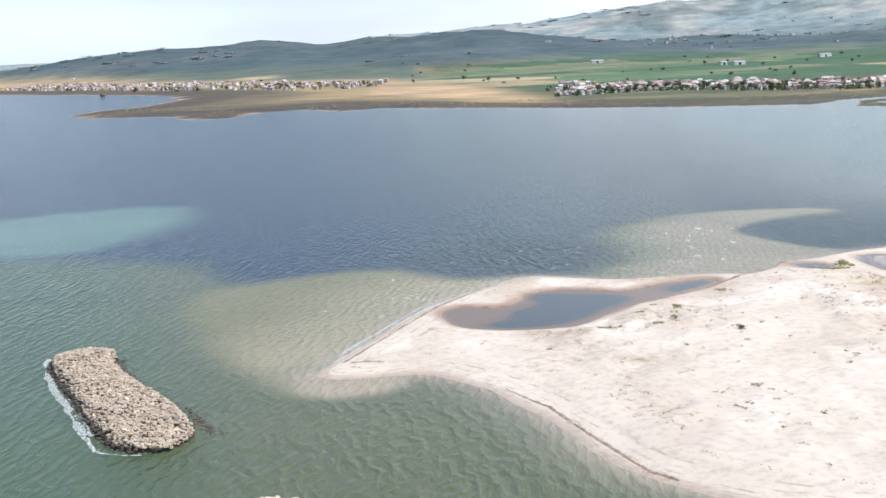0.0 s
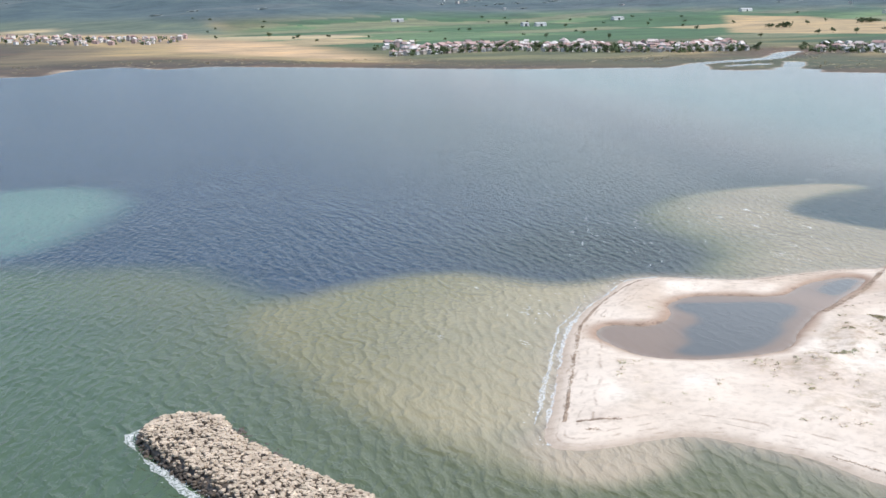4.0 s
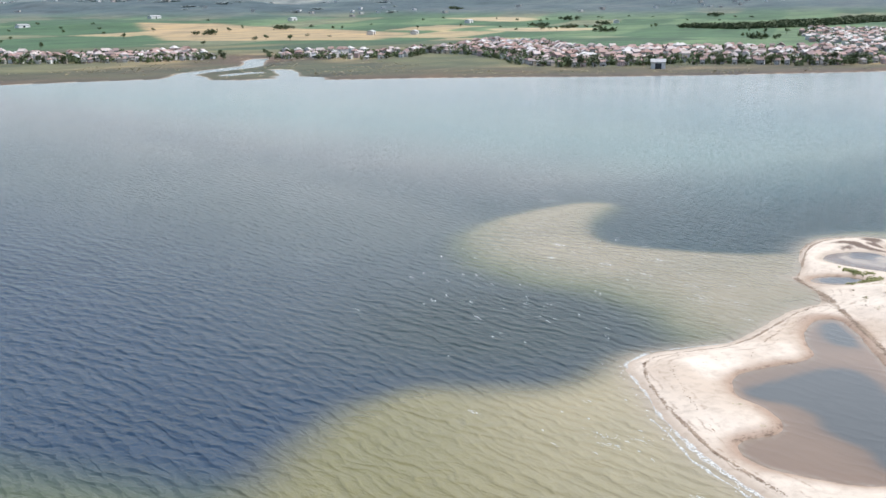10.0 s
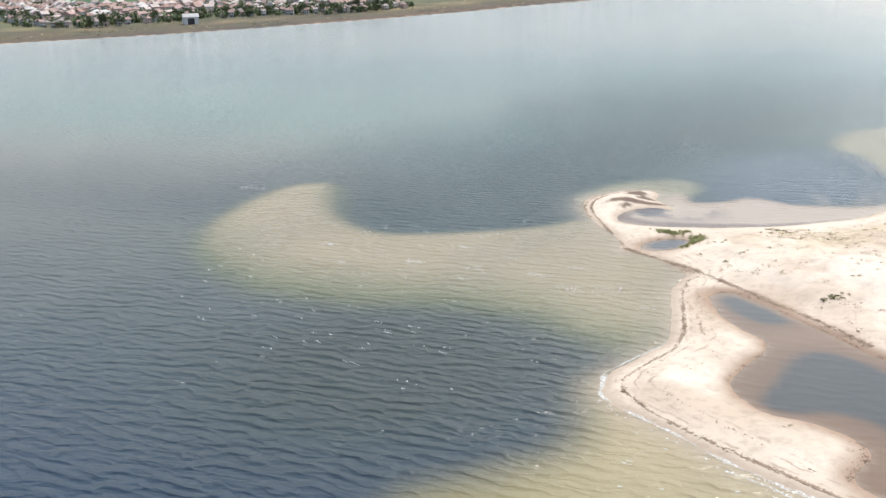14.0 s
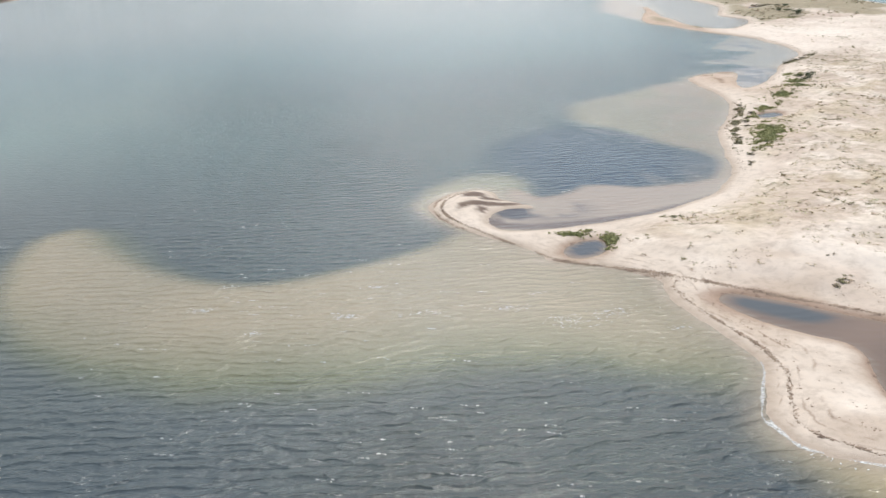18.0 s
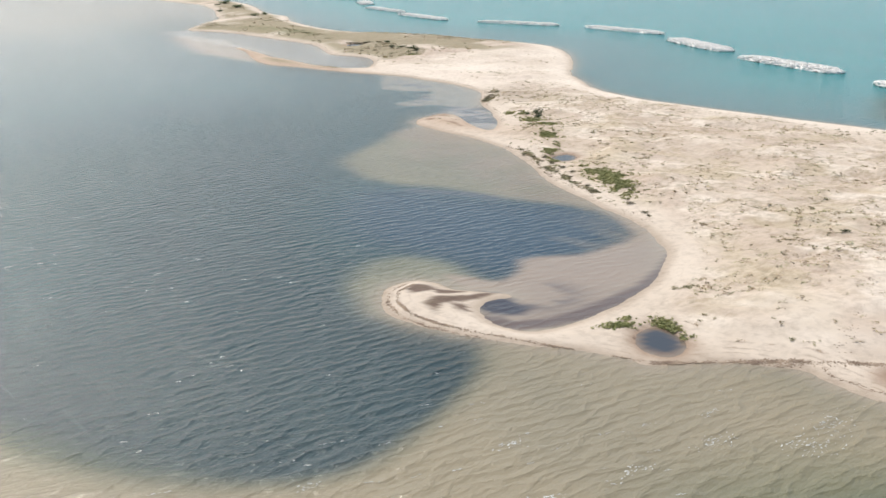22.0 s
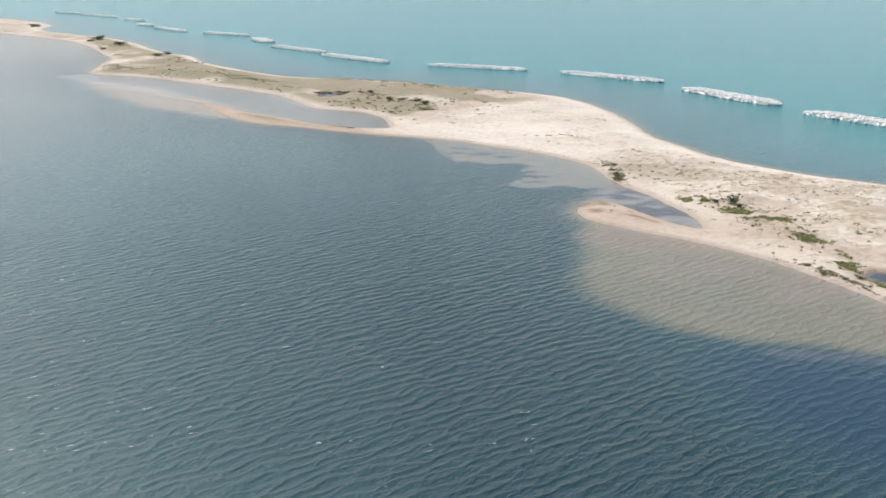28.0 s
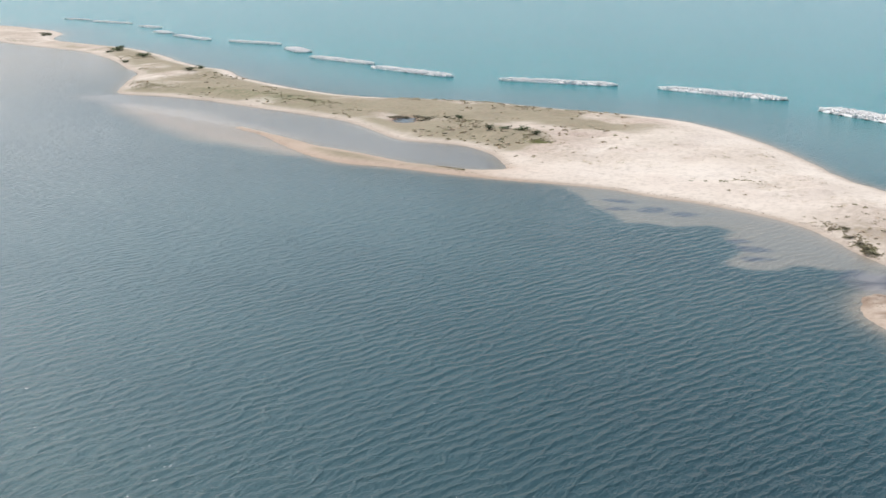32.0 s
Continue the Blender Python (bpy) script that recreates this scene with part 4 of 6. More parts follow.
# ---------------------------------------------------------------- materials of things
def assorted(name, colours, rough=0.85):
    """A material that gives each loose piece of a mesh one of several colours."""
    m = Nodes(name)
    geo = m.n.new("ShaderNodeNewGeometry")
    ra = m.ramp(geo, "Random Per Island", [(k / len(colours), c) for k, c in enumerate(colours)])
    ra.color_ramp.interpolation = "CONSTANT"
    fine = m.noise(m.coords(), 0.6, 5)
    mx = m.mix((ra, "Color"), (fine, "Color"), 0.25, "OVERLAY")
    m.link(mx, "Result", m.bsdf, "Base Color")
    m.bsdf.inputs["Roughness"].default_value = rough
    return m.mat


mat_rock = plain("tan_rock", (0.44, 0.34, 0.245), (0.76, 0.62, 0.48), 0.7, 0.9, 0.6, 0.08, 0.28)
mat_pale_rock = plain("pale_rock", (0.78, 0.75, 0.72), (0.94, 0.92, 0.89), 0.5, 0.9, 0.6, 0.1)
mat_wet_rock = plain("wet_rock", (0.05, 0.04, 0.032), (0.13, 0.10, 0.075), 0.8, 0.45, 0.5, 0.08)
mat_weed = plain("drifted_weed", (0.17, 0.115, 0.082), (0.44, 0.335, 0.25), 0.9, 0.95)
mat_tuft = assorted("dune_grass", [(0.54, 0.46, 0.32), (0.44, 0.38, 0.24), (0.60, 0.50, 0.37), (0.38, 0.33, 0.20), (0.50, 0.41, 0.30)], 0.95)
mat_marsh = plain("marsh_plants", (0.25, 0.27, 0.10), (0.50, 0.47, 0.24), 0.9, 0.9)
mat_leaf = plain("leaves", (0.06, 0.088, 0.038), (0.13, 0.16, 0.07), 0.5, 0.8, per_object=0.3)
mat_scrub = plain("olive_scrub", (0.11, 0.10, 0.06), (0.24, 0.21, 0.12), 0.6, 0.9, per_object=0.25)
mat_shrub = assorted("dry_shrub", [(0.38, 0.33, 0.21), (0.30, 0.27, 0.15), (0.46, 0.38, 0.26), (0.25, 0.23, 0.13)], 0.95)
# distance haze is put into this leaf colour, greyer and paler than near leaves
mat_wood = plain("hazed_scrub_wood", (0.16, 0.20, 0.20), (0.25, 0.28, 0.27), 0.02, 0.9)
mat_bark = plain("bark", (0.06, 0.045, 0.035), (0.14, 0.11, 0.085), 1.2, 0.95)
mat_foam = plain("foam", (0.52, 0.54, 0.53), (0.80, 0.81, 0.80), 1.5, 0.7, 0.4, 0.05)
lace = Nodes("lacy_foam")
lace_at = lace.coords()
lace.bsdf.inputs["Base Color"].default_value = (0.78, 0.79, 0.78, 1)
lace.bsdf.inputs["Roughness"].default_value = 0.8
web = lace.ramp(lace.noise(lace_at, 3.2, 6, 0.75), "Fac", [(0.38, (0, 0, 0)), (0.66, (0.9, 0.9, 0.9))])
lace.link(web, "Color", lace.bsdf, "Alpha")
mat_lace = lace.mat
mat_walls = [plain("white_plaster", (0.62, 0.60, 0.59), (0.80, 0.78, 0.76), 0.3, 0.85, per_object=0.10), plain("cream_plaster", (0.44, 0.38, 0.32), (0.56, 0.49, 0.42), 0.3, 0.85, per_object=0.12), plain("pink_plaster", (0.50, 0.37, 0.35), (0.64, 0.50, 0.47), 0.3, 0.85, per_object=0.12), plain("grey_plaster", (0.46, 0.44, 0.45), (0.62, 0.60, 0.61), 0.3, 0.85, per_object=0.12)]
mat_roofs = [plain("clay_tiles", (0.27, 0.18, 0.16), (0.42, 0.29, 0.26), 0.6, 0.85, per_object=0.2), plain("faded_tiles", (0.28, 0.235, 0.225), (0.42, 0.36, 0.345), 0.6, 0.85, per_object=0.2), plain("grey_sheet", (0.36, 0.355, 0.36), (0.50, 0.49, 0.49), 0.6, 0.6, per_object=0.15)]
gl = Nodes("window_glass")
gl.bsdf.inputs["Base Color"].default_value = (0.03, 0.035, 0.045, 1)
gl.bsdf.inputs["Roughness"].default_value = 0.12
mat_glass = gl.mat

# ---------------------------------------------------------------- breakwaters
rng = np.random.RandomState(11)
ROCKS = [arrays(rock_template(k, 1)) for k in range(6)]
ROCK_MESHES = []
for k in range(6):
    bm = rock_template(k, 1)
    me = bpy.data.meshes.new("boulder")
    bm.to_mesh(me)
    bm.free()
    me.materials.append(mat_rock)
    ROCK_MESHES.append(me)


def narrowed(u):
    """How far the sheltered side draws in, u metres behind the head."""
    return ease(4.0, 10.0, u) * (1 - ease(17.0, 37.0, u))


def mound(length, half, high, material, parent, waist=0.0):
    """The packed core of a breakwater, along +x from 0 to length."""
    bm = bmesh.new()
    rings = []
    count = max(8, int(length / 2.5))
    for i in range(count + 1):
        u = i / count
        w = half * min(1.0, math.sqrt(max(0.02, 1 - (2 * u - 1) ** 8)))
        row = []
        for k in range(9):
            a = (-1, -0.9, -0.75, -0.4, 0, 0.4, 0.75, 0.9, 1)[k]
            z = high * min(1.0, (1 - abs(a)) * 4.5) - 0.9 * (abs(a) == 1)
            row.append(bm.verts.new((u * length, a * w * (1 - waist * (a > 0) * float(narrowed(u * length))) + 0.3 * noise.noise((u * 20, k, 1)), z * (0.5 + 0.5 * min(1, 9 * u, 9 * (1 - u))) - 0.15)))
        rings.append(row)
    for r0, r1 in zip(rings, rings[1:]):
        for k in range(8):
            bm.faces.new((r0[k], r1[k], r1[k + 1], r0[k + 1]))
    bm.faces.new(rings[0])
    bm.faces.new(rings[-1][::-1])
    return part("core", bm, material, parent)


def breakwater(a, b, half, high, size, material, label, single=0, per=1.0, foot=None, waist=0.0):
    ax, ay = a
    length = math.hypot(b[0] - ax, b[1] - ay)
    turn = math.degrees(math.atan2(b[1] - ay, b[0] - ax))
    base = thing("breakwater", (ax, ay, 0), label, "breakwater", "breakwaters along the shore", turn)
    mound(length, half, high - 0.25 * size, foot or material, base, waist)
    total = int(per * length * 2 * half / (size * size * 0.55))
    u, v = rng.rand(total) * (length + 0.8) - 0.4, (rng.rand(total) * 2 - 1)
    endw = np.sqrt(np.clip(1 - np.abs(2 * u / length - 1) ** 8, 0.03, 1))
    z = high * np.minimum(1, (1 - np.abs(v)) * 4.5) * (0.5 + 0.5 * np.minimum(1, np.minimum(9 * u / length, 9 - 9 * u / length)))
    side = v * half * endw * np.where(v > 0, 1 - waist * narrowed(u), 1.0)
    at = np.stack([u, side, z - 0.1 + 0.10 * rng.randn(total) * size], 1)
    s = size * rng.uniform(0.6, 1.45, (total, 1)) * rng.uniform(0.7, 1.35, (total, 3)) * (1.0, 1.0, 0.7)
    t = rng.rand(total) * 6.28
    # wet stones at the waterline; dark ones climb higher to paint the shaded side
    low = at[:, 2] < (np.where(v < 0, 0.6, 0.3) if foot else 0.1)
    for k in np.nonzero(~low)[0][:single]:
        ob = part("boulder", ROCK_MESHES[k % 6], None, base)
        ob.matrix_basis = Matrix.LocRotScale(Vector(at[k]), Euler((rng.rand() * 0.5, rng.rand() * 0.5, t[k])), Vector(s[k]))
    rest = np.ones(total, bool)
    rest[np.nonzero(~low)[0][:single]] = False
    for name, who, mat in (("rubble", rest & ~low, material), ("wet_rubble", rest & low, mat_wet_rock)):
        if who.any():
            ob = part(name, stuff_mesh(name, ROCKS, at[who], s[who], t[who], mat), None, base)
            tagged(ob, "heaped quarry stones" if mat is material else "dark wet and shaded stones at the waterline", kind="stuff")
    return base


breakwater((-54.7, 155.8), (-31.6, 113.8), 5.5, 1.4, 0.56, mat_rock, "breakwater of tan quarry stones standing in green water", 300, 1.5, mat_wet_rock, 0.42)
breakwater((-18.5, 97.5), (-2, 58), 5.5, 1.4, 0.75, mat_rock, "breakwater of tan quarry stones just off the beach", 0, 1.2, mat_wet_rock)
for a, b, half in (
    ((162, 3), (120, 19), 4.2), ((229, -26), (181, -9), 4.4), ((288, -60), (243, -37), 4.6), ((357, -82), (307, -76), 3.6), ((421, -71), (374, -80), 3.4),
    ((500, -80), (444, -68), 3.6), ((565, -102), (510, -90), 3.0), ((622, -138), (590, -120), 5.0), ((697, -154), (649, -153), 3.2), ((778, -171), (716, -153), 3.2),
    ((826, -190), (800, -182), 4.4), ((904, -228), (868, -221), 3.6), ((1012, -252), (946, -247), 3.2), ((1078, -264), (1034, -262), 3.0),
):
    breakwater(a, b, half, 1.0, 0.95, mat_pale_rock, "low breakwater of pale stones in turquoise sea", 0)

# ---------------------------------------------------------------- houses
def window_mesh():
    return box(bmesh.new(), 0, 0, 0, 1.1, 0.12, 1.2)


def house(kind, wide, deep, storeys, wall, roof, label):
    base = thing("house", (0, 0, -400), label, "house", "houses of the shore towns")
    high = 2.5 * storeys
    bm = box(bmesh.new(), 0, 0, -0.6, wide, deep, high + 0.6)
    if kind == "step":
        box(bm, wide * 0.22, -deep * 0.55, -0.6, wide * 0.5, deep * 0.3, high * 0.55 + 0.6)
    part("wall", bm, wall, base)
    bm = bmesh.new()
    ox, oy = wide / 2 + 0.45, deep / 2 + 0.45
    inset = ox if kind == "gable" else ox - min(oy, ox) * 0.8
    low = [bm.verts.new(p) for p in ((-ox, -oy, high), (ox, -oy, high), (ox, oy, high), (-ox, oy, high))]
    eave = [bm.verts.new((v.co.x, v.co.y, high + 0.22)) for v in low]
    top = [bm.verts.new((-inset, 0, high + 0.22 + oy * 0.55)), bm.verts.new((inset, 0, high + 0.22 + oy * 0.55))]
    bm.faces.new(low[::-1])
    for k in range(4):
        bm.faces.new((low[k], low[(k + 1) % 4], eave[(k + 1) % 4], eave[k]))
    bm.faces.new((eave[0], eave[1], top[1], top[0]))
    bm.faces.new((eave[2], eave[3], top[0], top[1]))
    bm.faces.new((eave[1], eave[2], top[1]))
    bm.faces.new((eave[3], eave[0], top[0]))
    r = part("roof", bm, roof, base)
    part("chimney", box(bmesh.new(), wide * 0.2, deep * 0.18, high, 0.7, 0.7, oy * 0.55 + 0.9), wall, r)
    glass = None
    for side in (-1, 1):
        for floor in range(storeys):
            for col in (-0.27, 0.27):
                ob = part("window", glass or window_mesh(), mat_glass, base)
                glass = ob.data
                ob.matrix_basis = pose(col * wide, side * (deep / 2 + 0.01), 0.8 + 2.5 * floor)
        if side < 0:
            part("door", box(bmesh.new(), 0, -deep / 2 - 0.02, 0, 1.1, 0.14, 2.1), mat_bark, base)
    if storeys > 1:
        bm = box(bmesh.new(), 0, -deep / 2 - 0.6, 2.5, wide * 0.8, 1.3, 0.18)
        box(bm, 0, -deep / 2 - 1.2, 2.68, wide * 0.8, 0.1, 0.85)
        part("balcony", bm, mat_walls[0], base)
    return base


HOUSES = [
    house("hip", 6.2, 6.2, 2, mat_walls[0], mat_roofs[0], "white two-storey house with a clay tile roof"),
    house("gable", 5.4, 6, 2, mat_walls[0], mat_roofs[1], "white two-storey house with a faded tile roof"),
    house("step", 6.2, 6.2, 2, mat_walls[2], mat_roofs[0], "pink two-storey house with a clay tile roof"),
    house("hip", 7.2, 6.2, 2, mat_walls[1], mat_roofs[1], "cream two-storey house with a faded tile roof"),
    house("gable", 5.8, 6.6, 2, mat_walls[3], mat_roofs[0], "grey two-storey house with a clay tile roof"),
    house("gable", 6.2, 5.2, 1, mat_walls[0], mat_roofs[2], "low white house with a grey sheet roof"),
]
random.seed(4)
ALL_SPOTS = []


def town(front, rows, pitch, gap, kinds, away, missing=0.08, jitter=1.5, first=0):
    """Rows of houses behind a front line; away: the unit way inland."""
    for (ax, ay), (bx, by) in zip(front, front[1:]):
        length = math.hypot(bx - ax, by - ay)
        turn = math.degrees(math.atan2(by - ay, bx - ax))
        for r in range(rows):
            for i in range(max(1, int(length / pitch))):
                if random.random() < missing:
                    continue
                u = (i + 0.5) * pitch / length
                x = ax + (bx - ax) * u + away[0] * gap * r + random.uniform(-jitter, jitter)
                y = ay + (by - ay) * u + away[1] * gap * r + random.uniform(-jitter, jitter)
                ALL_SPOTS.append((first + r, x, y, turn + random.choice((0, 0, 0, 90, 180)) + random.uniform(-4, 4), random.choice(kinds)))


EAST_FRONT = [(580, 842), (575, 775), (532, 700), (482, 630), (480, 604), (512, 578), (560, 562), (584, 528), (600, 486), (655, 452)]
town(EAST_FRONT, 16, 6.8, 15, (1, 2, 4, 4, 3, 2), (0.86, 0.51), 0.10, 2.2)
town([(104, 948), (162, 985), (206, 992), (240, 972), (290, 918), (356, 898), (414, 915)], 9, 6.8, 14, (0, 0, 1, 1, 2, 3), (0.35, 0.94), 0.08, 2.0)
town([(436, 880), (462, 842), (472, 800), (505, 790), (560, 835)], 5, 9, 20, (0, 1, 5, 0), (0.75, 0.66), 0.15, 2.5, 1)
town([(112, 1075), (150, 1082)], 5, 11, 24, (2, 2, 3, 0), (0.25, 0.97), 0.1, 2, 3)
EAST_TOWN = [(790, 512), (770, 415), (868, 342), (1010, 285), (1500, 450), (1590, 700), (1340, 890), (965, 680), (860, 580)]
lattice = [(790 + 13 * i + 4 * (j % 2), 290 + 15 * j) for i in range(62) for j in range(41)]
lat = np.array(lattice, float)
for (x, y), into in zip(lattice, inside(EAST_TOWN, lat[:, 0], lat[:, 1])):
    if into > 0 and random.random() < 0.8:
        ALL_SPOTS.append((5 if into < 30 else 7, x + random.uniform(-4, 4), y + random.uniform(-4, 4), -38 + random.choice((0, 0, 90, 180)) + random.uniform(-6, 6), random.choice((0, 0, 1, 3, 2))))
town([(-870, 2150), (-588, 1850), (-435, 1690), (-333, 1580), (-250, 1500)], 7, 14, 42, (0, 5, 3, 1), (0.12, 0.99), 0.3, 9, 6)
town([(-250, 1490), (-173, 1415), (-90, 1380)], 5, 15, 55, (2, 3, 0), (0.1, 1.0), 0.25, 7, 6)
# the nearest rows are houses of their own
xy = np.array([p[1:3] for p in ALL_SPOTS])
heights, _, _, dry_land = height_at(xy[:, 0], xy[:, 1])
order = [k for k in sorted(range(len(ALL_SPOTS)), key=lambda k: (ALL_SPOTS[k][0], k)) if dry_land[k] > 12 and heights[k] < 13]
USED, FAR_HOUSES, SPOTS = set(), [], []
for count, k in enumerate(order):
    _, x, y, turn, pick = ALL_SPOTS[k]
    SPOTS.append((x, y))
    m = pose(x, y, float(heights[k]), 0, 0, turn) @ Matrix.Diagonal((0.74, 0.74, 0.78, 1))
    if pick not in USED:
        USED.add(pick)
        HOUSES[pick].matrix_basis = m
    elif count < 296:
        copy_thing(HOUSES[pick], m)
    else:
        FAR_HOUSES.append((x, y, float(heights[k]), turn))

# the farther houses, joined
mat_far_walls = assorted("weathered_plaster", [(0.76, 0.74, 0.72), (0.52, 0.46, 0.42), (0.48, 0.36, 0.34), (0.38, 0.36, 0.37), (0.66, 0.63, 0.61), (0.70, 0.66, 0.62)])
mat_far_roofs = assorted("weathered_tiles", [(0.34, 0.22, 0.19), (0.50, 0.42, 0.40), (0.27, 0.20, 0.19), (0.42, 0.29, 0.26), (0.62, 0.58, 0.56), (0.38, 0.26, 0.23), (0.56, 0.47, 0.44)])
far = np.array(FAR_HOUSES)
far_size = np.random.RandomState(3).uniform(0.5, 0.95, (len(far), 1)) * np.random.RandomState(4).uniform(0.8, 1.25, (len(far), 3))
for name, pick, mat in (("village_walls", 0, mat_far_walls), ("village_roofs", 1, mat_far_roofs)):
    pairs = []
    for h in (HOUSES[0], HOUSES[1]):
        me = next(c for c in h.children if c.name.split(".")[0] == ("wall", "roof")[pick]).data
        tv = np.array([v.co for v in me.vertices])
        quads = np.array([tuple(p.vertices) if len(p.vertices) == 4 else (*p.vertices, p.vertices[2]) for p in me.polygons])
        pairs.append((tv, np.concatenate([quads[:, [0, 1, 2]], quads[np.array([len(set(q)) == 4 for q in quads])][:, [0, 2, 3]]])))
    ob = part(name, stuff_mesh(name, pairs, far[:, :3], far_size, np.radians(far[:, 3]), mat), None)
    tagged(ob, "white and pink village houses across the bay" if pick == 0 else "faded and red tile roofs of a village", "houses", kind="stuff")

# a long white hall on the shore, farm sheds in the fields
def shed(wide, deep, high, wall, roof, x, y, turn, label):
    base = thing("farm_shed", (x, y, float(height_at(x, y)[0][0])), label, "shed", "sheds in the fields", turn)
    part("wall", box(bmesh.new(), 0, 0, -0.5, wide, deep, high + 0.5), wall, base)
    bm = bmesh.new()
    ends = [[bm.verts.new((s * (wide / 2 + 0.4), y, z)) for y, z in ((-deep / 2 - 0.4, high), (deep / 2 + 0.4, high), (deep / 2 + 0.4, high + 0.2), (0, high + 2.2), (-deep / 2 - 0.4, high + 0.2))] for s in (-1, 1)]
    for k in range(5):
        bm.faces.new((ends[0][k], ends[1][k], ends[1][(k + 1) % 5], ends[0][(k + 1) % 5]))
    bm.faces.new(ends[0][::-1])
    bm.faces.new(ends[1])
    part("roof", bm, roof, base)
    part("door", box(bmesh.new(), 0, -deep / 2 - 0.05, 0, 4, 0.2, min(3.6, high - 0.4)), mat_glass, base)
    return base


shed(9, 6, 4.2, mat_walls[0], mat_roofs[2], 506, 541, -52, "white flat shore building beside the pink houses")
for x, y, turn, wide in ((492, 1785, 10, 34), (470, 1800, 15, 20), (684, 1935, 20, 44), (1162, 1834, 30, 46), (905, 1300, 35, 30), (950, 1260, 35, 26), (1360, 1560, 30, 50), (300, 2050, 5, 40), (1010, 2080, 25, 60), (1500, 1330, 40, 40)):
    shed(wide * 0.55, 9, 4, mat_walls[0], mat_roofs[2], x, y, turn, "long pale farm shed among green fields")

# ---------------------------------------------------------------- trees of the mainland
def tree(seed, tall, spread, label, flat=1.0):
    base = thing("tree", (0, 0, -400), label, "tree", "trees of the shore towns")
    bm = bmesh.new()
    bmesh.ops.create_cone(bm, cap_ends=True, segments=7, radius1=tall * 0.035, radius2=tall * 0.012, depth=tall * 0.6, matrix=Matrix.Translation((0, 0, tall * 0.3 - 0.3)))
    for k in range(4):
        m = Matrix.Translation((0, 0, tall * 0.4)) @ Euler((0.7, 0, k * 1.57 + seed)).to_matrix().to_4x4() @ Matrix.Translation((0, 0, tall * 0.14))
        bmesh.ops.create_cone(bm, cap_ends=True, segments=5, radius1=tall * 0.014, radius2=tall * 0.005, depth=tall * 0.3, matrix=m)
    part("trunk", bm, mat_bark, base)
    v, f = leafy(seed, 420, 0.085, flat)
    part("crown", mesh_of("crown", (v * (spread, spread, tall * 0.75) + (0, 0, tall * 0.45), f)), mat_leaf, base)
    return base


TREES = [tree(1, 6.5, 6.5, "round dark green tree between houses"), tree(2, 8, 7.0, "broad dark green tree beside houses"), tree(3, 5, 5.5, "low bushy green tree"), tree(4, 8, 8.0, "broad dark tree by the fields", 1.0)]
tree_used, TREE_COUNT = set(), []


def put_tree(k, x, y, s=1.0):
    if len(TREE_COUNT) >= 290:
        return
    TREE_COUNT.append(k)
    m = pose(x, y, float(height_at(x, y)[0][0]), 0, 0, random.uniform(0, 360)) @ Matrix.Diagonal((s, s, s, 1))
    if k not in tree_used:
        tree_used.add(k)
        TREES[k].matrix_basis = m
        return
    ob = copy_thing(TREES[k], m)
    ob.matrix_basis = m


random.seed(9)
for cx, cy, n, sx, sy in ((1190, 1230, 7, 30, 20), (1250, 1180, 4, 15, 12), (1330, 1130, 3, 10, 10), (330, 1010, 8, 60, 10), (480, 900, 9, 30, 30), (900, 520, 14, 60, 40), (830, 460, 8, 40, 10), (1010, 400, 10, 50, 25), (1000, 1500, 8, 160, 60), (20, 1500, 5, 60, 60), (500, 1250, 8, 200, 30), (700, 1700, 10, 260, 120), (-350, 1520, 14, 120, 40), (1250, 800, 16, 160, 120)):
    for _ in range(n):
        put_tree(random.choice((0, 1, 1, 3)), cx + random.gauss(0, sx), cy + random.gauss(0, sy), random.uniform(0.6, 1.05))
for x, y in SPOTS:
    if random.random() < 0.5:
        put_tree(random.choice((0, 1, 2)), x + random.uniform(-9, 9), y - 8 + random.uniform(-4, 4), random.uniform(0.7, 1.15))

# garden trees between the houses
rng = np.random.RandomState(23)
spots = np.repeat(np.array(SPOTS), 2, 0)
spots = spots + rng.uniform(-10, 10, spots.shape)
spots = spots[rng.rand(len(spots)) < np.where((spots[:, 1] > 1350) | (spots[:, 0] > 760), 0.35, 1.0) * 0.55 + 0.5 * ease(-0.2, 0.3, wander(spots[:, 0], spots[:, 1], 45, 3, 39.0))]
gz2 = height_at(spots[:, 0], spots[:, 1])[0]
s = rng.uniform(3.5, 7.5, (len(spots), 1)) * np.array((1.2, 1.2, 0.95))
s = s * np.array((0.85, 0.85, 1.15))
garden = part("garden_trees", stuff_mesh("garden_trees", [leafy(33, 44, 0.19), leafy(34, 44, 0.19)], np.c_[spots, gz2 + 1.2], s, rng.rand(len(spots)) * 6.28, mat_leaf), None)
tagged(garden, "dark garden trees and hedges between town houses", "trees", kind="stuff")

# hedges and scattered far trees
rng = np.random.RandomState(21)
n = 260
hx, hy = rng.uniform(-700, 2200, n), rng.uniform(1050, 2300, n)
keep = (wander(hx, hy, 180, 3, 5.0) > 0.12) & (np.hypot(hx, hy) < 2250)
hx, hy = hx[keep], hy[keep]
hz, _, _, hm = height_at(hx, hy)
ok = hm > 380
places = np.stack([hx, hy, hz + 1.0], 1)[ok]
sizes = rng.uniform(4, 7, (len(places), 1)) * np.array((1.5, 1.2, 0.8))
far_trees = part("hedgerow_trees", stuff_mesh("hedgerow_trees", [leafy(31, 60, 0.16), leafy(32, 60, 0.16)], places, sizes, rng.rand(len(places)) * 6.28, mat_leaf), None)
tagged(far_trees, "dark hedgerow trees scattered over the green plain", "trees", kind="stuff")
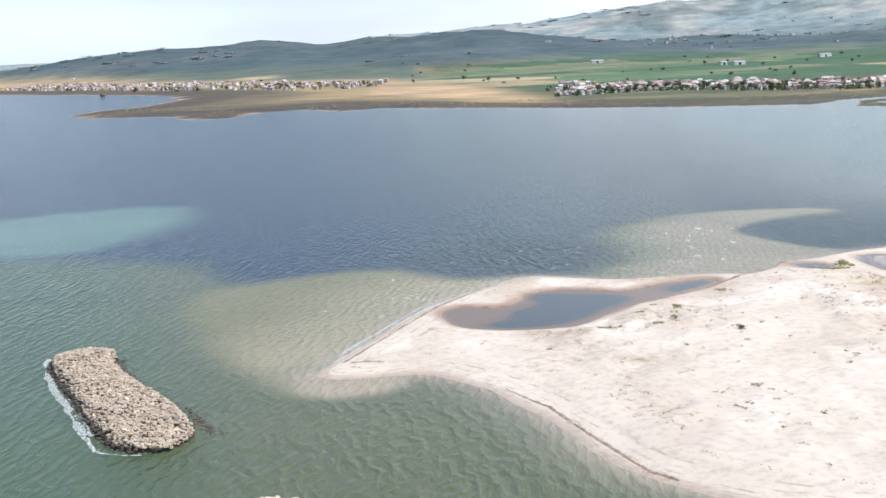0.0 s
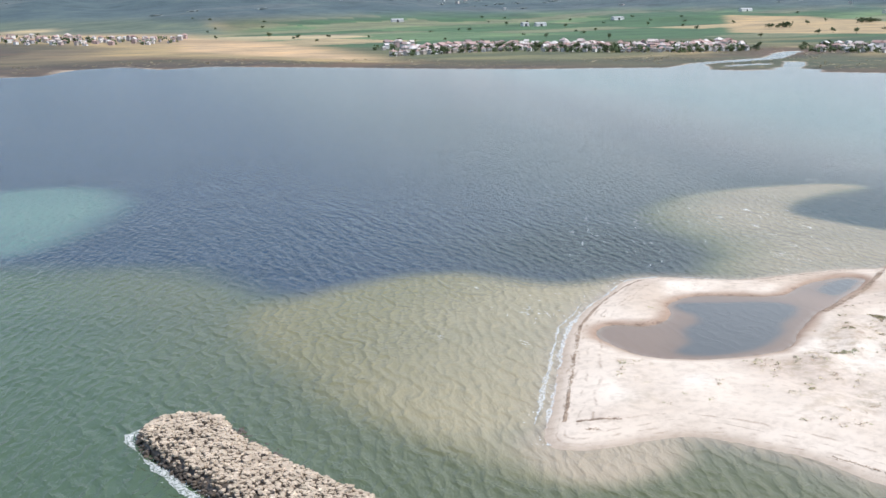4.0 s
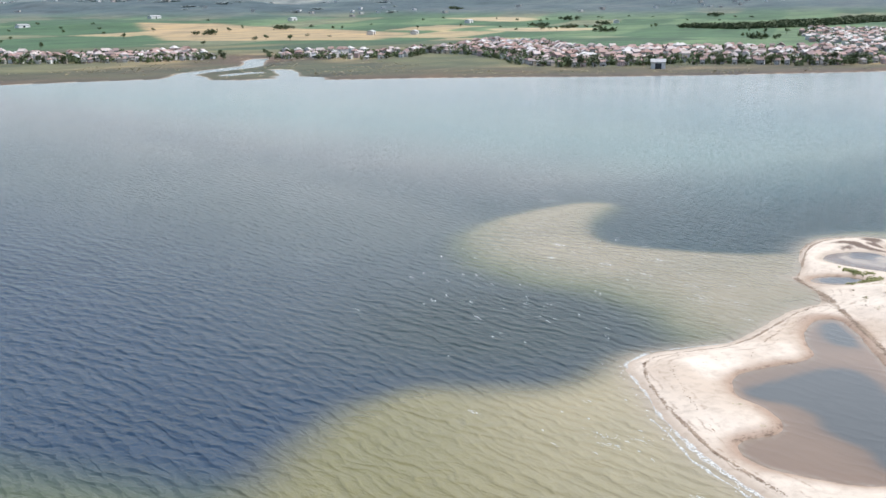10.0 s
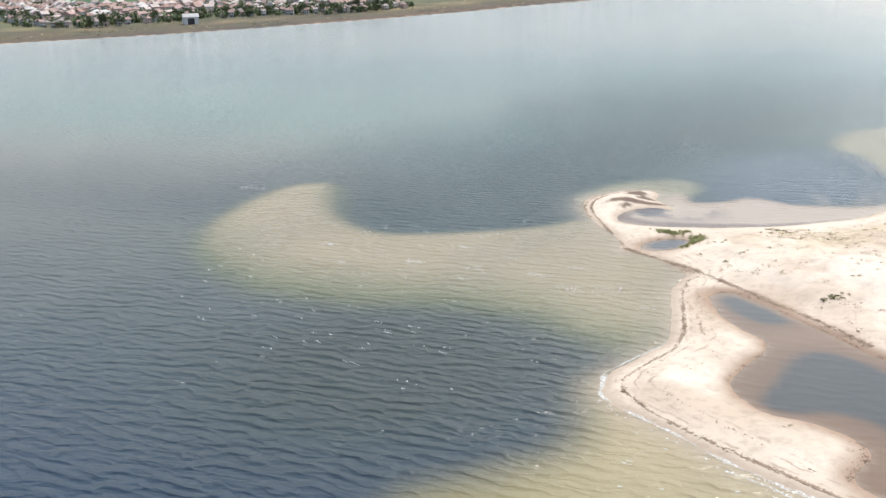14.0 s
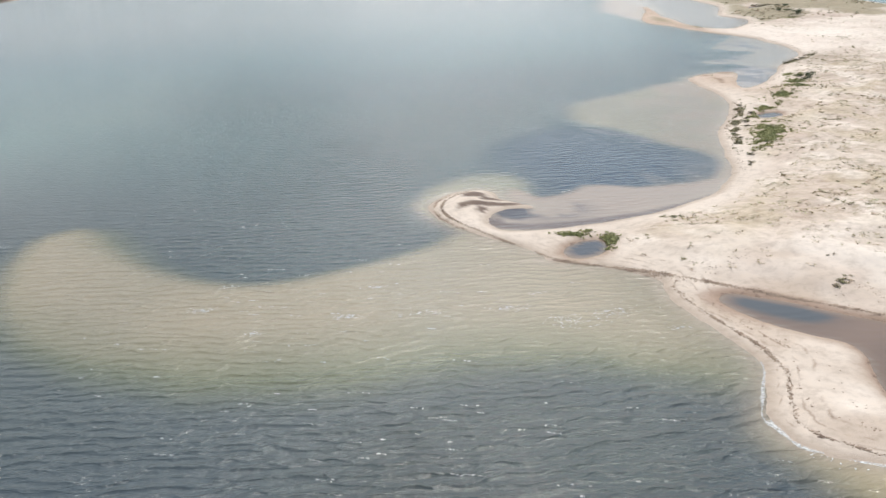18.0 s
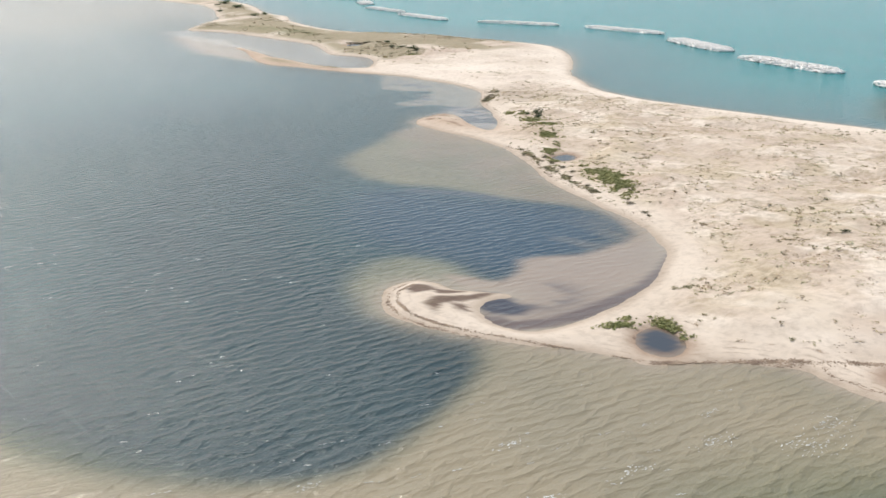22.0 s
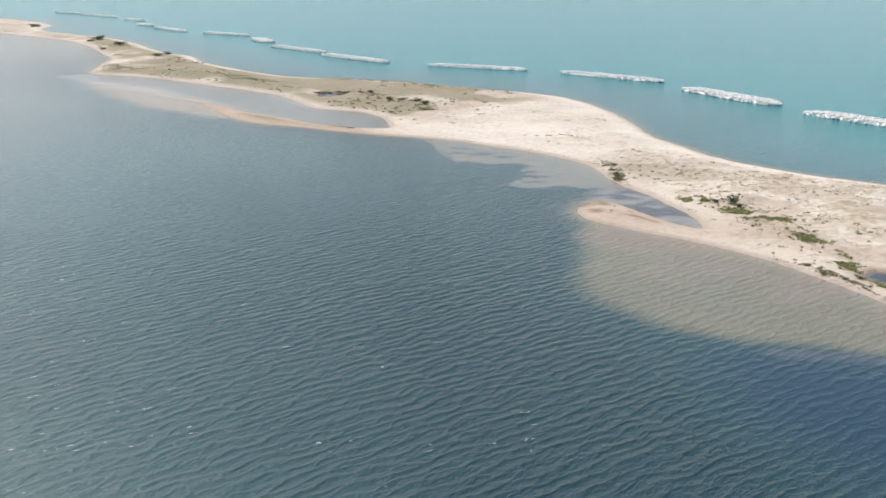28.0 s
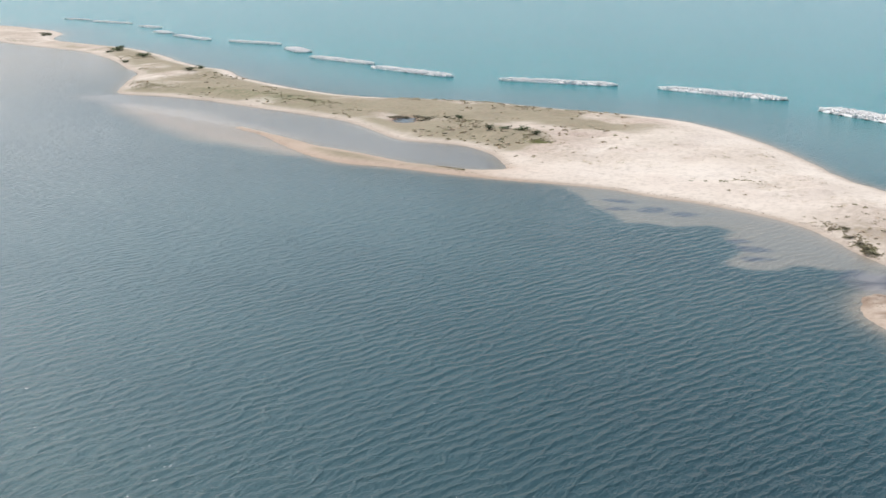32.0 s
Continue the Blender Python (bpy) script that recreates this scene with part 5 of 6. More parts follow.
# scrub woods on the hills
n = 2200
wx2, wy2 = rng.uniform(-1500, 3200, n), rng.uniform(1800, 4700, n)
reach = np.hypot(wx2, wy2)
ok = (reach > 2300) & (reach < 4600) & (rng.rand(n) < 0.75 * ease(-0.15, 0.25, wander(wx2, wy2, 330, 4, 50.0)))
wx2, wy2 = wx2[ok], wy2[ok]
ok = height_at(wx2, wy2)[0] > 22
wx2, wy2 = wx2[ok], wy2[ok]
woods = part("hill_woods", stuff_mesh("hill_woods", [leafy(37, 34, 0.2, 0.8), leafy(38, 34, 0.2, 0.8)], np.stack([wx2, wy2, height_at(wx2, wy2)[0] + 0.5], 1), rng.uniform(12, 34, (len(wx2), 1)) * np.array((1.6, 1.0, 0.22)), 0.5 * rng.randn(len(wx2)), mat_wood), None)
tagged(woods, "dark scrub woods scattered over distant hills", "woods", kind="stuff")
# a far town below the hills
mat_pale_walls = assorted("pale_plaster", [(0.62, 0.60, 0.58), (0.52, 0.47, 0.43), (0.46, 0.40, 0.37), (0.68, 0.66, 0.65)])
n = 900
tx, ty = rng.uniform(500, 2900, n), rng.uniform(1500, 3300, n)
reach = np.hypot(tx, ty)
ok = (reach > 2350) & (reach < 3200) & (rng.rand(n) < ease(-0.25, 0.35, wander(tx, ty, 420, 3, 45.0)))
tx, ty = tx[ok], ty[ok]
tz = height_at(tx, ty)[0]
cube = arrays(box(bmesh.new(), 0, 0, -0.5, 1, 1, 1.5))
far_town = part("far_town_houses", stuff_mesh("far_town_houses", [cube], np.stack([tx, ty, tz], 1), rng.uniform(5, 10, (len(tx), 3)) * (1.2, 1, 0.55), rng.rand(len(tx)) * 3.14, mat_pale_walls), None)
tagged(far_town, "pale houses of a distant town below the hills", "houses", kind="stuff")
n = 900
tx, ty = rng.uniform(-900, 3000, n), rng.uniform(1900, 4600, n)
reach = np.hypot(tx, ty)
ok = (reach > 2500) & (rng.rand(n) < ease(0.0, 0.5, wander(tx, ty, 300, 3, 49.0) + 0.15 * ease(0, 1200, tx)))
tx, ty = tx[ok], ty[ok]
specks = part("hillside_houses", stuff_mesh("hillside_houses", [cube], np.stack([tx, ty, height_at(tx, ty)[0]], 1), rng.uniform(5, 11, (len(tx), 3)) * (1.3, 1, 0.5), rng.rand(len(tx)) * 3.14, mat_pale_walls), None)
tagged(specks, "small pale houses scattered over distant hills", "houses", kind="stuff")
# low scrub on the strip between the water and the towns
n = 16000
sx, sy = rng.uniform(-330, 820, n), rng.uniform(300, 1150, n)
sz, _, _, sm = height_at(sx, sy)
ok = (sm > 5) & (sm < 95) & (rng.rand(n) < ease(-0.3, 0.4, wander(sx, sy, 35, 3, 54.0)))
shore_scrub = part("shore_scrub", stuff_mesh("shore_scrub", [leafy(k, 12, 0.24, 0.6) for k in (81, 82, 83)], np.stack([sx, sy, sz + 0.05], 1)[ok], rng.uniform(0.8, 2.6, (int(ok.sum()), 1)) * np.array((1.6, 1.0, 0.5)), rng.rand(int(ok.sum())) * 6.28, mat_shrub), None)
tagged(shore_scrub, "olive and brown scrub along the muddy shore", "scrub", kind="stuff")
# a dark belt of trees behind the fields, and tree clumps
bx, by = rng.uniform(1330, 1830, 900), rng.uniform(0, 1, 900)
by = np.interp(bx, [1330, 1450, 1830], [1040, 985, 985]) + (by - 0.5) * 90
more = np.array([(1407, 1284), (1257, 1232), (1820, 1329), (1313, 1347), (1680, 1923), (949, 1578), (1018, 771), (1560, 1500), (1150, 1080), (760, 1480)])
more = np.repeat(more, 7, 0) + rng.normal(0, 9, (70, 2))
bx, by = np.r_[bx, more[:, 0]], np.r_[by, more[:, 1]]
belt = part("tree_belt", stuff_mesh("tree_belt", [leafy(35, 70, 0.17), leafy(36, 70, 0.17)], np.stack([bx, by, height_at(bx, by)[0] + 2], 1), rng.uniform(7, 13, (len(bx), 1)) * np.array((1.1, 1.1, 0.8)), rng.rand(len(bx)) * 6.28, mat_leaf), None)
tagged(belt, "dark belt of trees behind green fields", "trees", kind="stuff")

# ---------------------------------------------------------------- plants of the spit
BUSH = [leafy(41, 260, 0.075, 0.9), leafy(42, 260, 0.075, 0.9), leafy(43, 220, 0.08, 0.7)]
bush_meshes = {}


def bush(x, y, wide, tall, dark=True, label="dark green bush on pale sand"):
    base = thing("bush", (x, y, float(height_at(x, y)[0][0]) + 0.05), label, "bush", "bushes on the sand spit", (x * 37) % 360)
    k = (int(x) % 3, dark)
    if k not in bush_meshes:
        me = mesh_of("foliage", BUSH[k[0]])
        me.materials.append(mat_leaf if dark else mat_scrub)
        bm = bmesh.new()
        for i in range(5):
            m = Euler((0.5, 0, i * 1.3)).to_matrix().to_4x4() @ Matrix.Translation((0, 0, 0.2))
            bmesh.ops.create_cone(bm, cap_ends=True, segments=5, radius1=0.03, radius2=0.012, depth=0.5, matrix=m)
        st = bpy.data.meshes.new("stem_cluster")
        bm.to_mesh(st)
        bm.free()
        st.materials.append(mat_bark)
        bush_meshes[k] = me, st
    for name, me in zip(("foliage", "stem_cluster"), bush_meshes[k]):
        ob = part(name, me, None, base)
        ob.matrix_basis = Matrix.LocRotScale(Vector((0, 0, 0.12 * tall if name == "foliage" else 0)), None, Vector((wide, wide, tall)))
    return base


for x, y, wide, tall in ((183, 111.5, 3.2, 2.2), (180.5, 114, 2.0, 1.2), (186, 112.5, 1.6, 1.0), (77.6, 153.6, 1.3, 0.8), (42.6, 151.8, 1.5, 0.9), (668, -59.5, 8.5, 5), (665, -51, 4.5, 2.5), (622, -43, 7.5, 3.2), (628, -47, 5, 2.6), (606, -23, 5, 2), (538, -16.5, 4.5, 2.6), (531, -5.5, 6, 2), (836, -112, 7, 4.5), (829, -106, 4, 2.5), (322, 44, 4.2, 1.8), (326, 46.2, 3, 1.4), (315.5, 47.5, 2.6, 1.9), (330, 47.6, 3.0, 1.6), (351, 35, 2.4, 1.6), (353, 33.5, 2.0, 1.2)):
    bush(x, y, wide, tall)
for x, y, wide, tall in ((374.5, 36.5, 4, 1.3), (373, 33, 4, 1.2), (369.5, 32, 3.6, 1.1), (364, 34.5, 3.4, 1.0), (361, 39, 4, 1.1), (357.5, 40, 4.5, 1.2), (354, 37, 3, 0.9)):
    bush(x, y, wide, tall, False, "low olive scrub round a small dark pool")


def dotted(name, template, x, y, lift, wide, tall, material, label, category, seed, squash=1.0):
    r = np.random.RandomState(seed)
    z = height_at(x, y)[0]
    ok = z > 0.0
    x, y, z = x[ok], y[ok], z[ok]
    s = r.uniform(0.55, 1.5, (len(x), 1)) * np.array((wide, wide * squash, tall))
    ob = part(name, stuff_mesh(name, template, np.stack([x, y, z + lift], 1), s, r.rand(len(x)) * 6.28, material), None)
    return tagged(ob, label, category, kind="stuff")


for x, y, wide, tall in ((156.6, 140.8, 1.2, 0.5), (153, 143.4, 1.4, 0.5), (150, 144.0, 1.3, 0.5), (145.9, 145.4, 0.9, 0.4), (140, 149.4, 1.4, 0.5), (136.4, 151.0, 0.9, 0.4), (131.4, 152.6, 1.1, 0.4), (128.4, 154.4, 0.8, 0.4), (124.6, 155.2, 1.2, 0.4), (121, 157.0, 1.4, 0.5), (212.4, 102.6, 2.2, 0.9), (213.9, 100.8, 1.8, 0.8), (221, 90.8, 1.8, 0.7), (104.5, 162.4, 1.0, 0.4), (106.2, 161.6, 1.4, 0.5), (111.4, 159.2, 1.7, 0.5), (113.0, 157.8, 0.9, 0.4), (133.5, 150.0, 1.5, 0.6), (138, 148.0, 1.9, 0.8), (143, 145.4, 1.6, 0.7), (148.5, 142.0, 1.4, 0.6), (216, 98.6, 2.0, 0.9), (218.6, 95.6, 1.6, 0.7)):
    bush(x, y, wide, tall, False, "low olive shrub at the edge of the sand")
# grey-brown dune tufts over the dry sand
rng = np.random.RandomState(51)
n = 170000
x, y = rng.uniform(-5, 300, n), rng.uniform(20, 215, n)
_, dd, pp, _ = height_at(x, y)
thick = ease(-0.25, 0.5, wander(x, y, 22, 5, 12.0) + 0.25 * ease(70, 150, x)) * ease(4, 10, dd) * ease(-0.4, 0.3, wander(x, y, 5, 3, 25.0)) * (1 - ease(-4, -1, pp)) * np.where(y > 60 + 0.1 * x, 1, 0.4)
bushy = ease(52, 72, x) * ease(3.0, 8, dd) * (1 - ease(190, 235, x)) * (1 - ease(-3.5, -1.5, pp)) * ease(-0.8, 0.0, wander(x, y, 16, 4, 29.0)) * np.where(y < 84 - 0.1 * (x - 150), 0.4, 1.0)
thick = np.maximum(thick, bushy)
keep = rng.rand(n) < (thick * 0.42 + 0.012 * ease(5, 9, dd)) * ease(-0.2, 0.35, wander(x, y, 3.4, 3, 26.0))
dotted("dune_tufts", [leafy(k, 9, 0.24, 0.5) for k in (61, 62, 63, 64)], x[keep], y[keep], 0.02, 0.72, 0.34, mat_tuft, "dry grey-brown grass tufts dotted over pale dunes", "dune grass", 3)
x, y = rng.uniform(0, 260, 5200), rng.uniform(60, 205, 5200)
_, dd, pp, _ = height_at(x, y)
keep = (rng.rand(5200) < ease(-0.1, 0.4, wander(x, y, 13, 4, 34.0)) * (0.35 + 0.65 * ease(45, 75, x))) & (dd > 6) & (pp < -3)
dotted("dune_shrubs", [leafy(k, 22, 0.2, 0.6) for k in (67, 68, 69)], x[keep], y[keep], 0.03, 0.75, 0.42, mat_shrub, "small dark olive shrubs dotted over pale dunes", "shrubs", 7)
x, y = rng.uniform(290, 640, 14000), rng.uniform(-50, 70, 14000)
_, dd, pp, _ = height_at(x, y)
keep = (rng.rand(14000) < ease(-0.1, 0.5, wander(x, y, 20, 4, 13.0)) * 0.5) & (dd > 3)
dotted("far_dune_tufts", [leafy(k, 10, 0.3, 0.5) for k in (65, 66)], x[keep], y[keep], 0.05, 1.1, 0.6, mat_tuft, "dry scrub and grass on the narrow part of the spit", "dune grass", 4)
# marsh plants
MARSH_NEAR = ((126, 148.5, 6.0, 2.6, -0.6, 460), (117, 154.5, 3.6, 1.5, -0.6, 200), (121.5, 150.5, 3.5, 1.5, -0.5, 160), (133, 147, 4, 1.2, -0.5, 150), (178, 117.6, 5.5, 2.2, -0.5, 360), (190, 112.3, 3.6, 2.0, -0.4, 190), (171, 119.5, 3.2, 1.8, -0.5, 160), (162, 128.5, 3.6, 1.8, -0.8, 220), (153, 136.5, 3.6, 1.5, -0.8, 190), (144.5, 143, 4.0, 1.3, -0.6, 170), (72.0, 196.8, 2.0, 1.1, -0.5, 130), (70.0, 197.6, 1.6, 0.9, -0.4, 80), (75.3, 200.6, 1.7, 0.7, 1.2, 60), (76.2, 198.3, 0.9, 0.6, 0.5, 24), (310.5, 53, 3.5, 1.6, -0.4, 120))
MARSH_FAR = ((153, 142.4, 6, 0.8, -0.45, 120), (141, 148.6, 6, 0.9, -0.5, 120), (131, 153.2, 6, 0.8, -0.45, 100), (121, 157.2, 6, 0.8, -0.4, 80), (214, 100.5, 6, 2.0, -1.0, 160), (222, 92, 6, 1.6, -0.7, 90), (316, 48, 12, 3, -0.5, 160), (345, 40, 16, 4, -0.4, 200), (308, 89, 9, 1.0, -0.1, 60), (417, 32, 22, 5, -0.05, 420), (497, 34, 16, 8, -0.3, 420), (78.5, 185.5, 2.4, 1.0, 1.2, 18), (37, 167.5, 3.0, 0.8, 1.3, 40), (35.5, 161, 2.4, 0.7, 1.2, 34), (31.2, 165.5, 2.0, 0.6, 0.9, 18), (31.4, 156.8, 2.0, 0.6, 0.3, 16), (25, 155.8, 3.4, 0.5, 0.1, 18), (46.5, 178.5, 2.5, 0.7, -0.8, 30), (800, -70, 40, 7, -0.2, 200))
def patches(rows):
    """Places strewn over soft-edged patches: middle, half length, half width, turn, count."""
    px, py = [], []
    for cx, cy, a, b, turn, count in rows:
        count = int(count * 1.5)
        r, t = np.where(rng.rand(count) < 0.3, 1.6, 1.0) * np.abs(rng.randn(count)) ** 0.8 * 0.62, rng.rand(count) * 6.28
        u, v = r * np.cos(t) * a, r * np.sin(t) * b
        qx, qy = cx + u * math.cos(turn) - v * math.sin(turn), cy + u * math.sin(turn) + v * math.cos(turn)
        ok = wander(qx, qy, 2.6, 3, 46.0) > -0.2
        px.append(qx[ok])
        py.append(qy[ok])
    return np.concatenate(px), np.concatenate(py)


px, py = patches([(*row[:5], int(row[5] * 1.6)) for row in MARSH_NEAR])
dotted("marsh_plants", [leafy(k, 22, 0.2, 0.6) for k in (71, 72, 73)], px, py, 0.04, 0.55, 0.42, mat_marsh, "low yellow-green marsh plants in damp hollows", "marsh plants", 5)
px, py = patches(MARSH_FAR)
dotted("salt_scrub", [leafy(k, 18, 0.2, 0.6) for k in (74, 75, 76)], px, py, 0.03, 0.6, 0.36, mat_shrub, "olive-brown salt scrub on low sand", "scrub", 9)


# drifted weed along the tide lines
def along(points, spacing, offset, spread, seed):
    r = np.random.RandomState(seed)
    out = []
    for (ax, ay), (bx, by) in zip(points, points[1:]):
        length = math.hypot(bx - ax, by - ay)
        k = max(1, int(length / spacing * 2))
        u = r.rand(k)
        o = offset + 1.15 * spread * r.randn(k)
        nx, ny = (by - ay) / length, -(bx - ax) / length
        out.append(np.stack([ax + (bx - ax) * u + nx * o, ay + (by - ay) * u + ny * o], 1))
    return np.concatenate(out)


OUTER = SPIT_WEST[:26]
HOOK_LINE = [(101.6, 208.5), (100.7, 211.7), (97.8, 213.9), (93.6, 215.2), (89.2, 214.9), (85, 213.6), (81.2, 212), (76.5, 209.9), (72.3, 208.2), (69, 206.6), (66.5, 205.6), (63.7, 202.8), (60.5, 198.6), (57.4, 195.2), (53.4, 192.0), (48.9, 187.6), (44.3, 183.2), (41, 180.4), (36.9, 177.4), (33.2, 174.6)]
LAGOON_LINE = [(54.4, 194.4), (52.5, 195.4), (47.6, 195.5), (40.2, 194.6), (33.6, 193.7), (27.6, 194.1), (21.8, 196.6), (17.7, 198.0), (15.2, 197.4), (11.3, 194.3), (7.8, 190.2), (4.4, 186), (-1.2, 177.5), (-6, 166), (-10.8, 153.8), (-14.3, 145)]
LAGOON_BACK = [(46.7, 193.3), (41.7, 193.6), (33.9, 191.8), (28.3, 192.8), (23.5, 195.1), (18.6, 195.8), (14, 192.5), (8, 186), (3, 180)]
lines = [
    along(HOOK_LINE[:12], 0.032, 0.0, 0.11, 1), along(HOOK_LINE[:9], 0.09, 1.1, 0.14, 2), along(HOOK_LINE[10:], 0.022, 0.0, 0.18, 3), along(HOOK_LINE[10:15], 0.06, 0.6, 0.3, 4),
    along(LAGOON_LINE, 0.04, 0.0, 0.10, 5), along(LAGOON_BACK, 0.6, 0.0, 0.12, 6), along([(20.2, 188.5), (22.6, 186.8), (27.5, 185.9), (29.8, 184.6)], 0.14, 0.0, 0.22, 21), along([(2.2, 177.6), (7.8, 175.8), (9.7, 177.1)], 0.1, 0.0, 0.25, 22), along([(1.1, 175.0), (2.3, 173.6), (1.4, 171.7)], 0.08, 0.0, 0.4, 23), along([(46.3, 193.2), (35, 190.9), (24.2, 190.9), (18.2, 192.4)], 1.2, 0.0, 0.6, 16), along([(43.8, 181.4), (45.9, 175.5), (40, 176.8), (34.4, 173.6)], 0.3, 0.0, 0.35, 24), along([(56, 191.1), (55.7, 187.4), (58.3, 183.3), (58.9, 177.2)], 0.4, 0.0, 0.5, 25),
    along([(7.3, 130.7), (10.0, 125.8), (11.9, 122.9), (13.8, 117.8), (15.5, 113.0), (17.1, 108.8), (18.7, 104.9), (19.9, 102.4), (22.2, 99.9)], 0.035, 0.0, 0.09, 7), along([(40, 95), (30, 101), (24, 107)], 0.5, 0.0, 0.25, 17),
]
lines += [
    along([(82.3, 191.2), (84.2, 186.5), (86.2, 181.9), (90.5, 176.8), (96, 171.6), (103, 166.6)], 0.09, 0.0, 0.16, 8), along(SPIT_COVE[11:18], 0.35, 0.9, 0.3, 9), along(SPIT_COVE[15:19], 0.16, 0.6, 0.3, 18), along(SPIT_COVE[28:34], 0.25, 0.8, 0.4, 10), along(SPIT_COVE[32:], 0.35, 0.8, 0.2, 11),
    along([(201.5, 128.9), (206, 122.5), (203, 123.2), (194, 127)], 0.2, 0.0, 0.4, 12), along([(300, 90.5), (318, 92.5), (330, 96)], 0.3, 0, 0.5, 13), along(SPIT_FAR[5:9], 0.6, -0.2, 0.4, 14), along(SPIT_FAR[16:32], 0.5, 0.6, 0.4, 15),
    along([(-13.3, 144.4), (-8.7, 143.6)], 0.05, 0.0, 0.10, 19), along([(-13.1, 142.1), (-11.6, 141.7)], 0.04, 0.0, 0.12, 20),
]
lines = np.concatenate(lines)
clump = np.random.RandomState(8).rand(len(lines)) < 0.12 + 0.8 * ease(-0.35, 0.3, wander(lines[:, 0], lines[:, 1], 2.6, 4, 33.0))
lines = lines[clump]
dotted("drifted_weed", [arrays(rock_template(k, 1)) for k in (21, 22, 23)], lines[:, 0], lines[:, 1], 0.012, 0.25, 0.07, mat_weed, "dark brown weed drifted in lines along the shore", "seaweed", 6, 0.62)

# ---------------------------------------------------------------- foam, white crests and glint flecks
def blot(seed):
    r = np.random.RandomState(seed)
    a = np.linspace(0, 2 * math.pi, 11, endpoint=False)
    rad = 0.5 * r.uniform(0.35, 1.1, 11)
    v = np.concatenate([[[0, 0, 0.5]], np.stack([np.cos(a) * rad, np.sin(a) * rad, 0 * a], 1)])
    f = np.array([(0, 1 + k, 1 + (k + 1) % 11) for k in range(11)])
    return v, f


BLOTS = [blot(k) for k in range(8)]
rng = np.random.RandomState(77)


def crest_glint_field(n, x0, x1, y0, y1, chance, bits, reach, size):
    """Breaking crests and sun glints: short rows of small foam flecks along the wave fronts."""
    x, y = rng.uniform(x0, x1, n), rng.uniform(y0, y1, n)
    keep = (spit_distance(x, y) < -3) & (rng.rand(n) < chance(x, y))
    x, y = x[keep], y[keep]
    count = rng.randint(bits // 2, bits + 1, len(x))
    who = np.repeat(np.arange(len(x)), count)
    long = reach * rng.uniform(0.4, 1.4, len(x)) ** 1.5
    u = rng.uniform(-1, 1, len(who)) * long[who]
    bend = 0.12 * rng.randn(len(x))
    heading = 0.36 + 0.14 * rng.randn(len(x))
    side = bend[who] * u * u / np.maximum(long[who], 0.3) + 0.05 * rng.randn(len(who))
    px = x[who] + np.sin(heading[who]) * u + np.cos(heading[who]) * side
    py = y[who] + np.cos(heading[who]) * u - np.sin(heading[who]) * side
    s = size * rng.uniform(0.4, 1.5, (len(who), 1)) * np.array((0.6, 2.8, 0.25))
    return np.stack([px, py, np.full(len(px), 0.015)], 1), s, 0.3 * rng.randn(len(px)) - 0.36


gauss = lambda x, y, cx, cy, a, b: np.exp(-(((x - cx) / a) ** 2 + ((y - cy) / b) ** 2))
gusty = lambda x, y: ease(-0.35, 0.45, wander(x, y, 9, 3, 3.0))
# many of these white flecks stand in for sun glints on the chop
fields = [
    crest_glint_field(9000, 0, 85, 190, 280, lambda x, y: gusty(x, y) * (0.05 * gauss(x, y, 20, 224, 15, 22) + 0.05 * gauss(x, y, 52, 238, 22, 26)), 9, 0.8, 0.11),
    crest_glint_field(3000, -60, 260, 130, 330, lambda x, y: gusty(x, y) * 0.004, 7, 0.45, 0.10),
    crest_glint_field(16000, 80, 262, 180, 275, lambda x, y: gusty(x, y) * 0.10 * gauss(x, y, 172, 238, 70, 24), 8, 0.5, 0.085),
    crest_glint_field(60, -12, 8, 160, 200, lambda x, y: 0.4 + 0 * x, 10, 0.5, 0.12),
]
# foam splashes over the shallowest part of the bank
for cx, cy, wide, bits in ((59.5, 248, 0.8, 80), (53.2, 232.3, 0.6, 60), (52.1, 223.7, 0.7, 40), (51.3, 215, 1.0, 60), (62.2, 228, 0.6, 40), (50.8, 242.3, 0.5, 30), (47, 204, 1.6, 70), (45, 208.6, 1.2, 50), (1.5, 183, 0.9, 40), (92.9, 278.5, 1.2, 40), (47, 210, 0.8, 40), (66.9, 245, 0.5, 20), (-9.6, 201.3, 0.45, 24), (-6.6, 185.6, 0.55, 30), (-10.3, 172.7, 0.5, 26), (-20.3, 178.1, 0.5, 20), (-5.3, 187.5, 0.7, 30), (-3.6, 184.5, 0.7, 30), (41.2, 198.9, 0.6, 24), (55.2, 210.2, 0.5, 20)):
    px, py = cx + wide * rng.randn(bits) * 0.55, cy + wide * rng.randn(bits) * 1.2
    fields.append((np.stack([px, py, np.full(bits, 0.015)], 1), 0.13 * rng.uniform(0.4, 1.5, (bits, 1)) * np.array((0.6, 2.6, 0.2)), 0.5 * rng.randn(bits)))
at, s, turn = (np.concatenate([f[k] for f in fields]) for k in range(3))
crests = part("white_crests", stuff_mesh("white_crests", BLOTS, at, s, turn, mat_foam), None)
tagged(crests, "small white crests and sun glints laid as flecks on choppy water", "foam", kind="stuff")
BW_LINE = [(-51, 157.2), (-55, 156.3), (-57.9, 153.5), (-57.7, 151), (-54.2, 143.2), (-51.1, 137.1), (-48.1, 131.5), (-45.3, 126.2), (-41.6, 119), (-38.9, 114.2), (-33.4, 112.8)]


